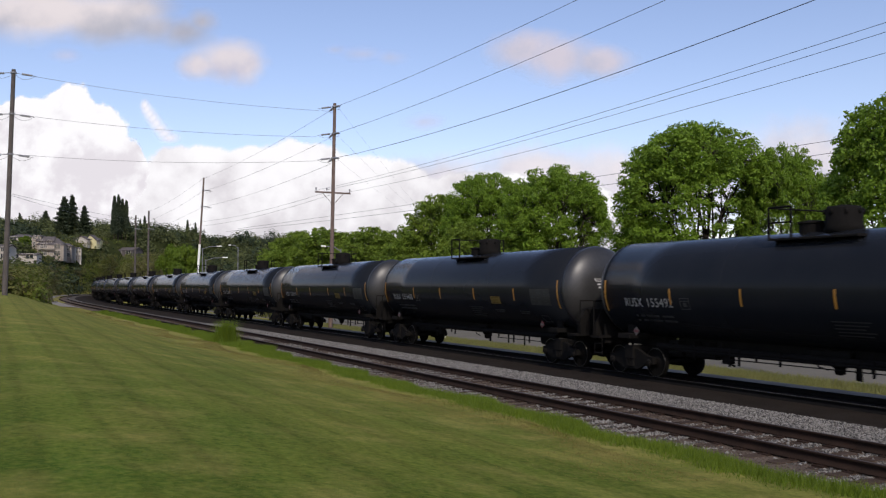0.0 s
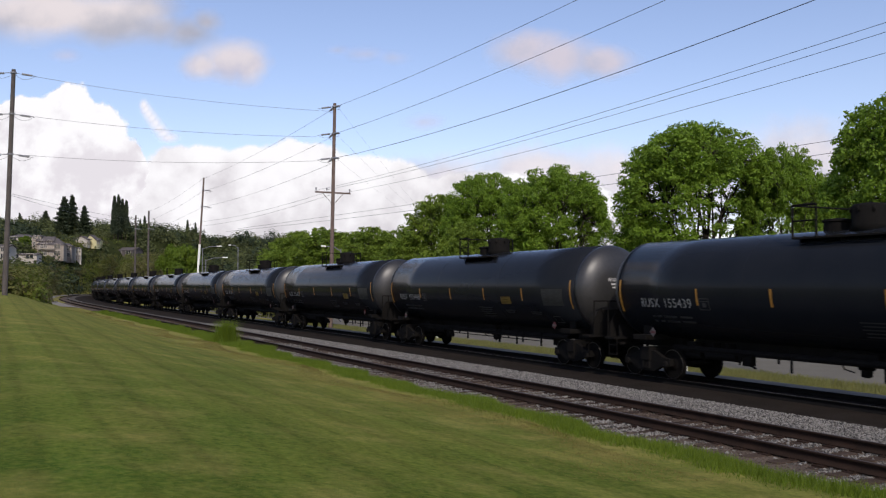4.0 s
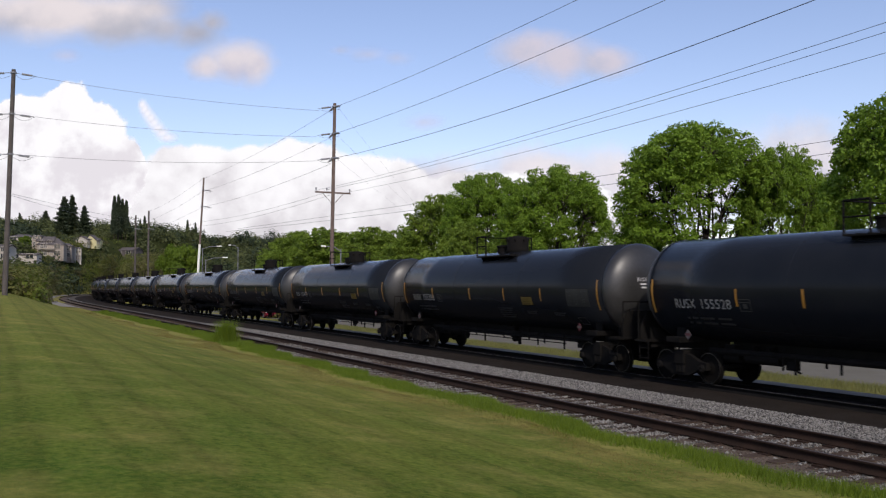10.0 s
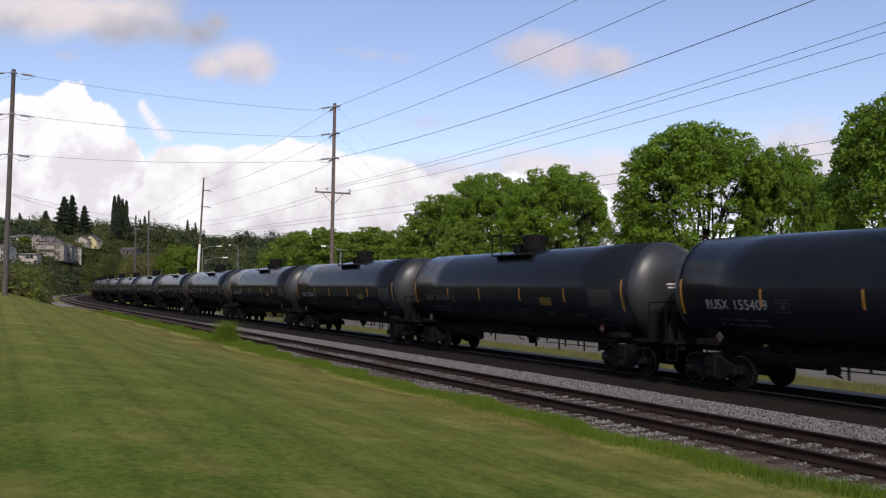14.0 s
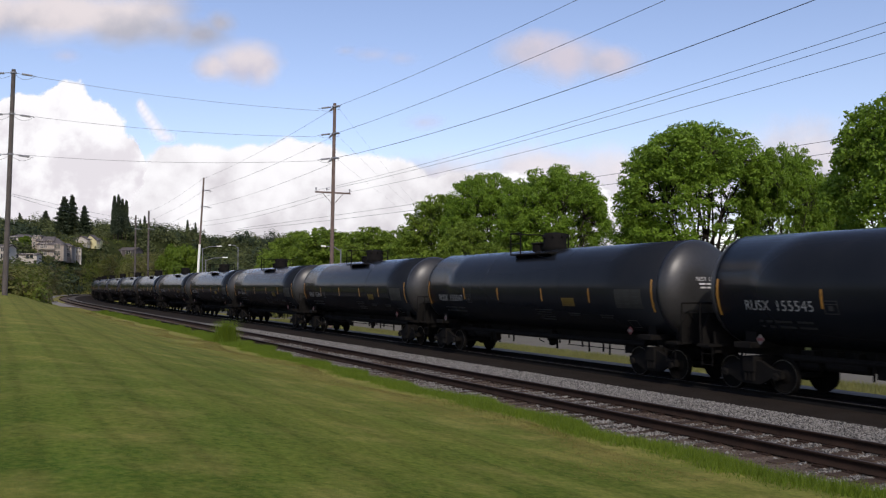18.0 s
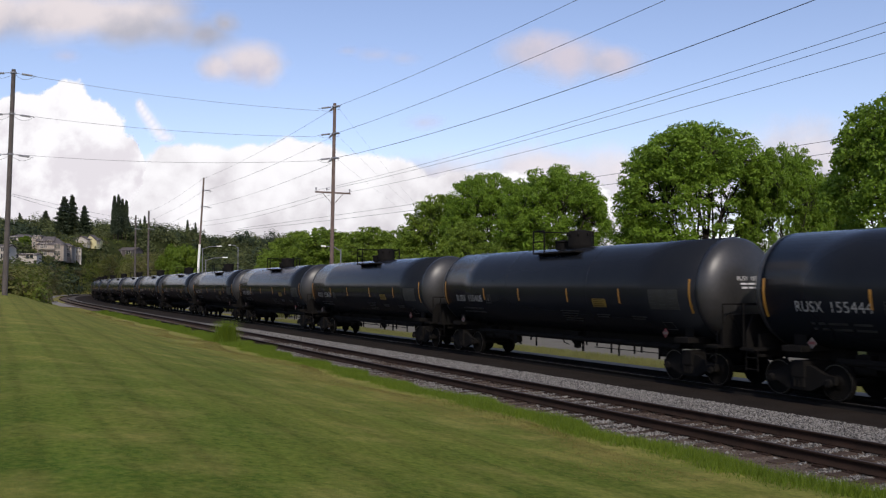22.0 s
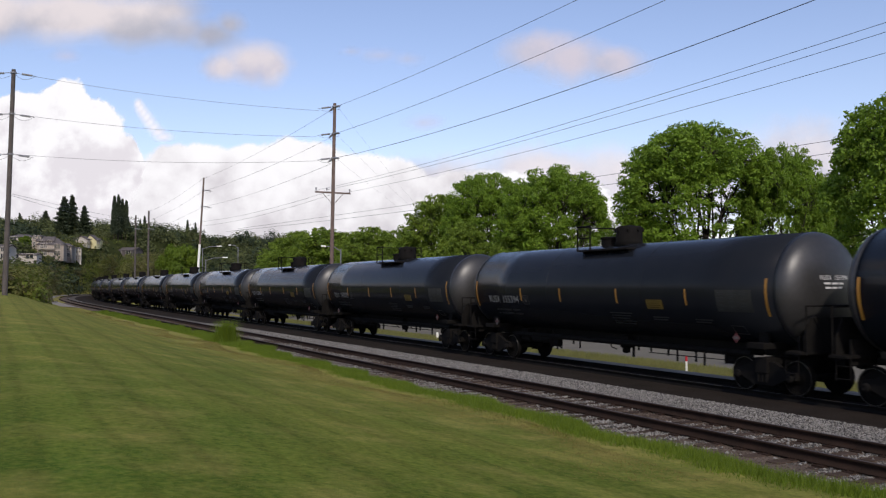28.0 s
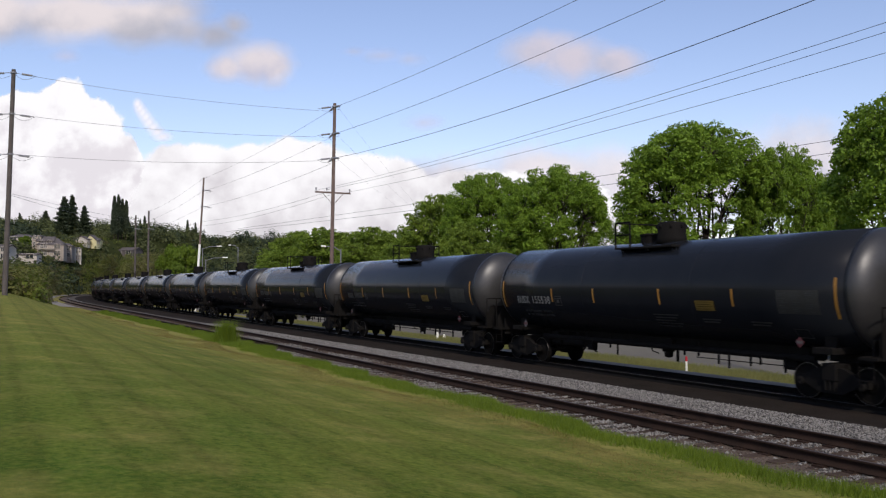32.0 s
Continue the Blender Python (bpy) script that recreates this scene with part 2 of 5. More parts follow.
def ground_material():
    """Mown lawn: green and dry patches drawn out along the mowing, faint mower tracks, fine blades."""
    m = material("mown_lawn", (0.054, 0.098, 0.0115), 1.0, 0, (0.140, 0.150, 0.026), 0.3, 14.0, 0.4, 0.6, 0.03)
    n, l = m.node_tree.nodes, m.node_tree.links
    mix = [k for k in n if k.bl_idname == "ShaderNodeMix"][0]
    co = [k for k in n if k.bl_idname == "ShaderNodeTexCoord"][0]
    big = [k for k in n if k.bl_idname == "ShaderNodeTexNoise"][0]
    ms = n.new("ShaderNodeMapping")
    ms.inputs["Scale"].default_value = (1.0, 0.85, 1)
    mp = n.new("ShaderNodeMapping")
    mp.inputs["Rotation"].default_value = (0, 0, radians(-27))
    l.new(mp.outputs[0], ms.inputs[0]), l.new(ms.outputs[0], big.inputs["Vector"])
    w = n.new("ShaderNodeTexWave")
    w.inputs["Scale"].default_value, w.inputs["Distortion"].default_value, w.inputs["Detail"].default_value = 0.19, 1.6, 3
    l.new(co.outputs["Object"], mp.inputs[0]), l.new(mp.outputs[0], w.inputs[0])
    g = n.new("ShaderNodeTexNoise")
    g.inputs["Scale"].default_value, g.inputs["Detail"].default_value, g.inputs["Roughness"].default_value = 7.0, 9, 0.75
    l.new(co.outputs["Object"], g.inputs["Vector"])
    # dry straw shows through in patches half a metre to two metres across
    pn_ = n.new("ShaderNodeTexNoise")
    pn_.inputs["Scale"].default_value, pn_.inputs["Detail"].default_value, pn_.inputs["Roughness"].default_value = 0.9, 6, 0.62
    l.new(mp.outputs[0], pn_.inputs["Vector"])
    pr = n.new("ShaderNodeMapRange")
    pr.inputs[1].default_value, pr.inputs[2].default_value, pr.inputs[3].default_value, pr.inputs[4].default_value = 0.47, 0.72, 0.0, 0.62
    l.new(pn_.outputs["Fac"], pr.inputs[0])
    # straw rises with distance: drier bank top, plus paler grazing look painted in
    sp_ = n.new("ShaderNodeSeparateXYZ")
    l.new(co.outputs["Object"], sp_.inputs[0])
    dry = n.new("ShaderNodeMapRange")
    dry.inputs[1].default_value, dry.inputs[2].default_value, dry.inputs[3].default_value, dry.inputs[4].default_value = 9.0, 34.0, 0.0, 0.30
    l.new(sp_.outputs[1], dry.inputs[0])
    tot = n.new("ShaderNodeMath")
    l.new(pr.outputs[0], tot.inputs[0]), l.new(dry.outputs[0], tot.inputs[1])
    # a worn strip beside the tall grass is drier too
    se = n.new("ShaderNodeSeparateXYZ")
    l.new(mp.outputs[0], se.inputs[0])
    worn = n.new("ShaderNodeMapRange")
    worn.interpolation_type = "SMOOTHERSTEP"
    worn.inputs[1].default_value, worn.inputs[2].default_value, worn.inputs[3].default_value, worn.inputs[4].default_value = 6.0, 9.8, 0.0, 0.95
    l.new(se.outputs[0], worn.inputs[0])
    wp = n.new("ShaderNodeMath")
    wp.operation = "MULTIPLY"
    l.new(worn.outputs[0], wp.inputs[0]), l.new(pn_.outputs["Fac"], wp.inputs[1])
    tot2 = n.new("ShaderNodeMath")
    tot2.use_clamp = True
    l.new(tot.outputs[0], tot2.inputs[0]), l.new(wp.outputs[0], tot2.inputs[1])
    straw = n.new("ShaderNodeMix")
    straw.data_type = "RGBA"
    straw.inputs[7].default_value = (0.235, 0.205, 0.055, 1)
    l.new(tot2.outputs[0], straw.inputs[0]), l.new(mix.outputs[2], straw.inputs[6])
    # narrow wheel marks of the mower
    w2 = n.new("ShaderNodeTexWave")
    w2.inputs["Scale"].default_value, w2.inputs["Distortion"].default_value, w2.inputs["Detail"].default_value = 0.43, 0.9, 2
    l.new(mp.outputs[0], w2.inputs[0])
    src = straw.outputs[2]
    for out, lo, hi, f0, f1 in ((w.outputs["Fac"], 0.92, 1.07, 0.0, 1.0), (w2.outputs["Fac"], 1.0, 0.86, 0.78, 1.0), (g.outputs["Fac"], 0.70, 1.32, 0.28, 0.72)):
        o = n.new("ShaderNodeMix")
        o.data_type, o.blend_type = "RGBA", "MULTIPLY"
        o.inputs[0].default_value = 1.0
        r = n.new("ShaderNodeMapRange")
        r.inputs[1].default_value, r.inputs[2].default_value, r.inputs[3].default_value, r.inputs[4].default_value = f0, f1, lo, hi
        l.new(out, r.inputs[0])
        l.new(src, o.inputs[6]), l.new(r.outputs[0], o.inputs[7])
        src = o.outputs[2]
    l.new(src, n["Principled BSDF"].inputs["Base Color"])
    return m


M_LAWN = ground_material()
xs = np.concatenate([np.linspace(-2600, -330, 16), np.linspace(-300, -62, 60), np.linspace(-60, 60, 241), np.linspace(64, 300, 40), np.linspace(330, 2600, 16)])
ys = np.concatenate([np.linspace(-2600, -330, 14), np.linspace(-300, -22, 40), np.linspace(-20, 110, 261), np.linspace(112, 520, 140), np.linspace(540, 2600, 24)])
ground = tagged(grid_sheet("ground", xs, ys, M_LAWN), "mown green lawn sloping down to the tracks, with dry patches", "lawn", kind="structure")

M_SCRUB = material("hillside_undergrowth", (0.045, 0.052, 0.016), 1.0, 0, (0.02, 0.026, 0.01), 0.05, 1.5, 0.8, 0.6, 0.03)
ground.data.materials.append(M_SCRUB)
mid = np.array([p.center[:] for p in ground.data.polygons])
side_, _ = offsets(mid[:, 0], mid[:, 1])
ground.data.polygons.foreach_set("material_index", ((mid[:, 1] > 150) & (np.abs(side_ - 3) > 13)).astype(np.int32))


def ribbon(name, rows, s0, s1, step, mat):
    """A strip along the line; rows: (side, z) across it."""
    ss = np.arange(s0, s1 + 0.01, step)
    v, f = [], []
    k = len(rows)
    for s in ss:
        for d, z in rows:
            x, y, _ = on_line(s, d(s) if callable(d) else d)
            v.append((x, y, z))
    for i in range(len(ss) - 1):
        for j in range(k - 1):
            a = i * k + j
            f.append((a, a + 1, a + k + 1, a + k))
    return sheet(name, v, f, mat)


DROP = -0.14  # rail head of the main track


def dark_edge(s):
    """Side at which the near-black ballast ends."""
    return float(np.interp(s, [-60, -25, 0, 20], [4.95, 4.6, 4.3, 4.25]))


M_GRAVEL = material("packed_grey_gravel", (0.15, 0.132, 0.11), 0.95, 0, (0.05, 0.044, 0.036), 1.2, 22, 1.0, 0.7, 0.05)
M_APRON = material("pale_gravel", (0.30, 0.275, 0.24), 0.95, 0, (0.2, 0.18, 0.155), 0.8, 22, 0.8, 0.7, 0.05)
M_DARKBED = material("near_black_ballast", (0.014, 0.011, 0.009), 0.95, 0, (0.032, 0.025, 0.0195), 1.0, 24, 0.9, 0.7, 0.05)
M_BEDBROWN = material("rust_brown_ballast", (0.058, 0.042, 0.031), 0.95, 0, (0.15, 0.118, 0.092), 1.5, 24, 0.9, 0.8, 0.05)
tagged(ribbon("ballast", [(NEAR - 1.1, NEAR_Z - 0.165), (NEAR - 1.6, NEAR_Z - 0.16), (dark_edge, -0.06)], -420, 80, 2, M_GRAVEL), "pale grey crushed stone between the two tracks", "ballast", kind="structure")
tagged(ribbon("ballast", [(dark_edge, -0.06), (2.6, -0.24), (1.5, DROP - 0.16), (-1.5, DROP - 0.16), (-1.75, DROP - 0.18)], -560, 330, 2, M_DARKBED), "near-black ballast under and beside the train", "ballast", kind="structure")
tagged(ribbon("ballast", [(NEAR + 1.9, NEAR_Z - 0.19), (NEAR + 1.4, NEAR_Z - 0.195), (NEAR - 0.9, NEAR_Z - 0.2), (NEAR - 1.1, NEAR_Z - 0.165)], -420, 80, 2, M_BEDBROWN), "rusty brown ballast under the empty track", "ballast", kind="structure")
tagged(ribbon("ballast", [(-1.75, DROP - 0.18), (-2.0, DROP - 0.13), (-2.45, DROP - 0.14), (-3.1, DROP - 0.36)], -120, 60, 2, M_APRON), "pale grey ballast shoulder on the road side of the main track", "ballast", kind="structure")
tagged(ribbon("gravel_apron", [(NEAR + 4.4, 0.31), (NEAR + 3.0, 0.22), (NEAR + 1.85, 0.03)], -300, -88, 3, M_APRON), "pale gravel strip beside the siding at the bend", "gravel", kind="structure")
road = tagged(ribbon("road", [(-7.6, -0.985), (-12, -0.93), (-20.5, -0.985)], -360, 330, 4, M_ROAD), "pale grey asphalt road beyond the railway", "road", kind="structure")


def rail_profile():
    return [(-0.07, -0.17), (0.07, -0.17), (0.07, -0.155), (0.012, -0.14), (0.012, -0.045), (0.036, -0.035), (0.036, -0.004), (0.028, 0.0), (-0.028, 0.0), (-0.036, -0.004), (-0.036, -0.035), (-0.012, -0.045), (-0.012, -0.14), (-0.07, -0.155)]


def build_rail(name, side, z, s0, s1, parent):
    pr = rail_profile()
    ss = np.arange(s0, s1 + 0.01, 3.0)
    v, f = [], []
    k = len(pr)
    for s in ss:
        for u, w in pr:
            x, y, _ = on_line(s, side + u)
            v.append((x, y, z + w))
    for i in range(len(ss) - 1):
        for j in range(k):
            a, b = i * k + j, i * k + (j + 1) % k
            f.append((a, b, b + k, a + k))
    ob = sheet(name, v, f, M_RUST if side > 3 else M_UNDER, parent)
    ob.data.materials.append(M_RAILTOP if side > 3 else M_SHINY)
    idx = np.zeros(len(f), dtype=np.int32)
    idx[7::k] = 1
    ob.data.polygons.foreach_set("material_index", idx)
    return ob


def tie_mesh():
    bm = bmesh.new()
    box(bm, (0, 0, 0), (0.22, 2.6, 0.18), bev=0.012)
    me = bpy.data.meshes.new("tie")
    bm.to_mesh(me)
    bm.free()
    me.materials.append(M_TIE)
    return me


def plate_mesh():
    bm = bmesh.new()
    box(bm, (0, 0, 0), (0.19, 0.36, 0.02))
    for y in (-0.1, 0.1):
        for x in (-0.06, 0.06):
            rod(bm, (x, y, 0), (x, y, 0.04), 0.014, 6)
    me = bpy.data.meshes.new("tie_plate")
    bm.to_mesh(me)
    bm.free()
    me.materials.append(M_RUST)
    return me


def track(name, side, z, s0, s1, label, near0, near1):
    t = empty(name, label, "railway track")
    t["kind"] = "structure"
    for d in (-0.7535, 0.7535):
        build_rail("rail", side + d, z, s0, s1, t)
    me, pl = tie_mesh(), plate_mesh()
    plates = side > 3
    rnd = random.Random(4)
    s = near0
    while s < near1:
        o = new("tie", me)
        o.parent = t
        o.matrix_local = line_mat(s, side + rnd.uniform(-0.05, 0.05), z - 0.275 + rnd.uniform(-0.012, 0.006)) @ pose(0, 0, 0, rnd.uniform(-0.6, 0.6), 0, rnd.uniform(-1.5, 1.5))
        if plates and s > -14:
            for d in (-0.7535, 0.7535):
                o = new("tie_plate", pl)
                o.parent = t
                o.matrix_local = line_mat(s, side + d, z - 0.179)
        s += 0.53
    return t


siding = track("siding_track", NEAR, NEAR_Z, -420, 60, "empty rusty siding track with weathered wooden ties", -70, 22)
mainline = track("main_track", 0.0, DROP, -560, 330, "main track under the train on dark ballast", -30, 22)

# ---- the train ----
R, ZC, LEN = 1.53, 2.60, 18.0
HALF = 7.82


def skin(x, z, out=0.0):
    """A place on the tank's side that faces the camera."""
    a = (z - ZC) / R
    return Vector((x, -math.sqrt(max(0.0, 1 - a * a)) * (R + out), ZC + a * (R + out)))


def decal(bm, x0, x1, z0, z1, out=0.004, n=6, t=0.004):
    """A thin curved plate on the tank's side."""
    rows = []
    for i in range(n + 1):
        z = z0 + (z1 - z0) * i / n
        rows.append([bm.verts.new(skin(x, z, o)) for x, o in ((x0, out), (x1, out), (x1, out + t), (x0, out + t))])
    for p, q in zip(rows, rows[1:]):
        for j in range(4):
            bm.faces.new((p[j], p[(j + 1) % 4], q[(j + 1) % 4], q[j]))
    bm.faces.new(rows[0][::-1]), bm.faces.new(rows[-1])
    bmesh.ops.recalc_face_normals(bm, faces=bm.faces)


def head_point(x0, y, z, out=0.0):
    """A place on the front head's bulge."""
    r2 = (y * y + (z - ZC) ** 2) / (R * R)
    return Vector((x0 + math.sqrt(max(0.0, 1 - r2)) * (0.66 + out), y, z))


def letters(text, height, place, name, parent, mat):
    cu = bpy.data.curves.new(name, "FONT")
    cu.body, cu.size, cu.extrude, cu.space_character = text, height * 1.4, 0.0, 1.05
    tmp = new(name, cu)
    me = bpy.data.meshes.new_from_object(tmp.evaluated_get(bpy.context.evaluated_depsgraph_get()))
    bpy.data.objects.remove(tmp)
    bpy.data.curves.remove(cu)
    w = max(v.co.x for v in me.vertices)
    for v in me.vertices:
        v.co = place(v.co.x, v.co.y, w)
    me.materials.clear()
    me.materials.append(mat)
    ob = new(name, me)
    ob.parent = parent
    return ob


def head_profile(e):
    return [(e * (HALF + 0.66 * math.cos(math.pi / 2 * i / 10)), R * math.sin(math.pi / 2 * i / 10) + 0.001) for i in range(11)]


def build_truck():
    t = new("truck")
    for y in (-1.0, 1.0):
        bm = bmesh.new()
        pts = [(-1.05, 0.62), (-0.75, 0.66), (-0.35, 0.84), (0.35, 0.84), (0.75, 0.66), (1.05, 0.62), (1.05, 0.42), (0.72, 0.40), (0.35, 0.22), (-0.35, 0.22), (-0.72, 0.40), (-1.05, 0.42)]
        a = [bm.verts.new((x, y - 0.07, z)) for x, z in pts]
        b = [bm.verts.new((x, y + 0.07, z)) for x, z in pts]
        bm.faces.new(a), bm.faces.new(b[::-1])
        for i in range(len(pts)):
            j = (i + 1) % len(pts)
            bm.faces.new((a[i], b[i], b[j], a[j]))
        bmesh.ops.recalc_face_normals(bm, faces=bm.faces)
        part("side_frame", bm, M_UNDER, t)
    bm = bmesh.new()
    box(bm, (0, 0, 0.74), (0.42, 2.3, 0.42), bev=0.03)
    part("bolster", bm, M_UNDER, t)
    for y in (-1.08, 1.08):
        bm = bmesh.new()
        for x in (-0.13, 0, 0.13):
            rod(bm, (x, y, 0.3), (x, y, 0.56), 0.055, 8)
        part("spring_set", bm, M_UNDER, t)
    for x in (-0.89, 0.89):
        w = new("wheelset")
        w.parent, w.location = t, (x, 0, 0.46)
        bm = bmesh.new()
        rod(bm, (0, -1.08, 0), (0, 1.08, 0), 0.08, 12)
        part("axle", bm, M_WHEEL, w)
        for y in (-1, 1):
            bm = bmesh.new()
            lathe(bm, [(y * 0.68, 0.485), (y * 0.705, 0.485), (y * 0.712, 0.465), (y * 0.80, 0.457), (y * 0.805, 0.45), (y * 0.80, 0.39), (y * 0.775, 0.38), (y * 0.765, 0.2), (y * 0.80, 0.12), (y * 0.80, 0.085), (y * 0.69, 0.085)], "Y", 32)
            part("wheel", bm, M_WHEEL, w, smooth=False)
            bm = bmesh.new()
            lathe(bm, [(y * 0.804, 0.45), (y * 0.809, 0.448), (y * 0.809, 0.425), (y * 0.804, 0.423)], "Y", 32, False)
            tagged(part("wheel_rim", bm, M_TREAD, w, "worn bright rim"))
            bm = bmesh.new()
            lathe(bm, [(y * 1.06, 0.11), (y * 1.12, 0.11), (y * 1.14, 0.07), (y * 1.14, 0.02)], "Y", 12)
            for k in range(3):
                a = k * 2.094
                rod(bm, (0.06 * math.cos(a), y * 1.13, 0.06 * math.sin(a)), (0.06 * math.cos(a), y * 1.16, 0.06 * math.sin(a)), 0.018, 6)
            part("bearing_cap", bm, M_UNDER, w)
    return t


def build_tank_car():
    car = empty("tank_car", "black steel railway tank car with amber reflective stripes", "tank car", "tank cars of the train")
    bm = bmesh.new()
    lathe(bm, [(-HALF + k * 2 * HALF / 6, R) for k in range(7)], "X", 64)
    bmesh.ops.translate(bm, verts=bm.verts, vec=(0, 0, ZC))
    part("tank_shell", bm, M_TANK, car, "glossy black tank shell", True)
    for e in (-1, 1):
        bm = bmesh.new()
        lathe(bm, head_profile(e), "X", 64)
        bmesh.ops.translate(bm, verts=bm.verts, vec=(0, 0, ZC))
        part("tank_head", bm, M_HEAD, car, "dusty black domed tank head", True)
    for x in (-HALF + 0.02, -2.6, 2.6, HALF - 0.02):
        bm = bmesh.new()
        lathe(bm, [(x - 0.02, R + 0.001), (x - 0.015, R + 0.005), (x + 0.015, R + 0.005), (x + 0.02, R + 0.001)], "X", 64, False)
        bmesh.ops.translate(bm, verts=bm.verts, vec=(0, 0, ZC))
        part("weld_band", bm, M_TANK, car, "", True)
    # marks
    for x, z0, z1 in ((-7.7, 1.91, 2.9), (7.55, 1.91, 2.9)):
        bm = bmesh.new()
        decal(bm, x - 0.04, x + 0.04, z0, z1)
        part("reflective_stripe", bm, M_STRIPE, car, "amber reflective stripe")
    bm = bmesh.new()
    for x0, x1, z in ((-6.4, -6.3, 1.76), (-6.2, -6.0, 1.76), (-5.9, -5.35, 1.76), (-5.2, -4.7, 1.76), (-6.4, -6.3, 1.62), (-6.15, -5.95, 1.62), (-5.85, -5.3, 1.62), (-5.2, -4.65, 1.62)):
        decal(bm, x0, x1, z, z + 0.055, 0.004, 1)
    tagged(part("capacity_stencil", bm, M_DIMTXT, car, "two faded grey stencil lines"), kind="stuff")
    bm = bmesh.new()
    for x0, x1, z0, z1 in ((-4.25, -3.85, 2.33, 2.35), (-4.25, -3.85, 2.02, 2.04), (-4.25, -4.23, 2.04, 2.33), (-3.87, -3.85, 2.04, 2.33), (-4.12, -3.98, 2.1, 2.22), (-4.25, -3.85, 2.25, 2.27)):
        decal(bm, x0, x1, z0, z1, 0.004, 2)
    tagged(part("inspection_box", bm, M_DIMTXT, car, "small grey stencilled box"), kind="stuff")
    bm = bmesh.new()
    for k in range(5):
        decal(bm, 0.85 + 0.05 * (k % 2), 1.95 - 0.12 * (k % 3), 1.83 - k * 0.085, 1.86 - k * 0.085, 0.004, 1)
    for x0, x1, z in ((2.9, 3.6, 1.74), (2.9, 3.5, 1.67), (4.7, 5.4, 1.72), (4.7, 5.3, 1.65)):
        decal(bm, x0, x1, z, z + 0.04, 0.004, 1)
    tagged(part("test_data_stencil", bm, M_DIMTXT, car, "faded grey stencil lines"), kind="stuff")
    bm = bmesh.new()
    decal(bm, 5.75, 7.05, 2.0, 2.6, 0.004, 6)
    part("stencil_panel", bm, M_STAIN, car, "worn dark grey stencil panel")
    bm = bmesh.new()
    for k in range(12):
        for q in range(3):
            if (k * 5 + q * 3) % 7 > 1:
                decal(bm, 5.82 + q * 0.42, 6.1 + q * 0.42 - 0.05 * ((k + q) % 3), 2.55 - k * 0.045, 2.568 - k * 0.045, 0.009, 1)
    tagged(part("qualification_stencil", bm, M_DIMTXT, car, "faded grey stencil block"), kind="stuff")
    bm = bmesh.new()
    for x0, x1, z0, z1 in ((6.0, 6.45, 1.6, 1.62), (6.0, 6.45, 1.38, 1.4), (6.0, 6.02, 1.4, 1.6), (6.43, 6.45, 1.4, 1.6)):
        decal(bm, x0, x1, z0, z1, 0.004, 2)
    part("placard_frame", bm, M_DIMTXT, car, "small pale frame")
    # head marks
    bm = bmesh.new()
    for y0, y1, z in ((-0.44, -0.22, 2.74), (-0.18, 0.06, 2.74), (0.1, 0.26, 2.74), (-0.4, -0.2, 2.63), (-0.15, 0.0, 2.63), (0.05, 0.2, 2.63)):
        vs = [[bm.verts.new(head_point(HALF, y0 + (y1 - y0) * i / 3, z + dz, 0.008)) for i in range(4)] for dz in (0.0, 0.05)]
        for i in range(3):
            bm.faces.new((vs[0][i], vs[0][i + 1], vs[1][i + 1], vs[1][i]))
    tagged(part("head_stencil", bm, M_BRIGHT, car, "small white stencil lines on the head"), kind="stuff")
    # top fittings
    bm = bmesh.new()
    lathe(bm, [(ZC + R - 0.06, 0.52), (ZC + R + 0.1, 0.45), (ZC + R + 0.54, 0.45), (ZC + R + 0.6, 0.4), (ZC + R + 0.64, 0.1)], "Z", 24)
    for k in range(8):
        a = k * math.pi / 4
        rod(bm, (0.47 * math.cos(a), 0.47 * math.sin(a), ZC + R + 0.4), (0.47 * math.cos(a), 0.47 * math.sin(a), ZC + R + 0.53), 0.03, 6)
    bmesh.ops.translate(bm, verts=bm.verts, vec=(0.2, 0, 0))
    part("valve_housing", bm, M_UNDER, car, "round valve housing on top", True)
    bm = bmesh.new()
    lathe(bm, [(ZC + R - 0.05, 0.34), (ZC + R + 0.2, 0.34), (ZC + R + 0.22, 0.38), (ZC + R + 0.27, 0.38), (ZC + R + 0.3, 0.2)], "Z", 20)
    bmesh.ops.translate(bm, verts=bm.verts, vec=(-0.78, 0, 0))
    part("manway", bm, M_UNDER, car)
    for y in (-0.92, 0.92):
        bm = bmesh.new()
        box(bm, (0.1, y, ZC + R - 0.22), (2.7, 0.42, 0.04))
        for x in (-1.15, 0.1, 1.35):
            rod(bm, (x, y, ZC + R - 0.24), (x, y * 0.96, ZC + R - 0.5), 0.03, 6)
        for k in range(9):
            box(bm, (-1.22 + k * 0.33, y, ZC + R - 0.19), (0.02, 0.42, 0.03))
        part("platform", bm, M_UNDER, car, "steel grating platform")
    for y in (-1.12, 1.12):
        bm = bmesh.new()
        pipe(bm, [(-1.23, y, ZC + R - 0.24), (-1.23, y, ZC + R + 0.62), (-0.5, y, ZC + R + 0.62), (-0.5, y, ZC + R - 0.24)], 0.03)
        pipe(bm, [(-1.23, y, ZC + R + 0.22), (-0.5, y, ZC + R + 0.22)], 0.022)
        part("platform_railing", bm, M_UNDER, car, "pipe railing")
    bm = bmesh.new()
    rod(bm, (-1.23, -1.12, ZC + R + 0.62), (-1.23, 1.12, ZC + R + 0.62), 0.022)
    part("cross_rail", bm, M_UNDER, car, "pipe rail across the platform")
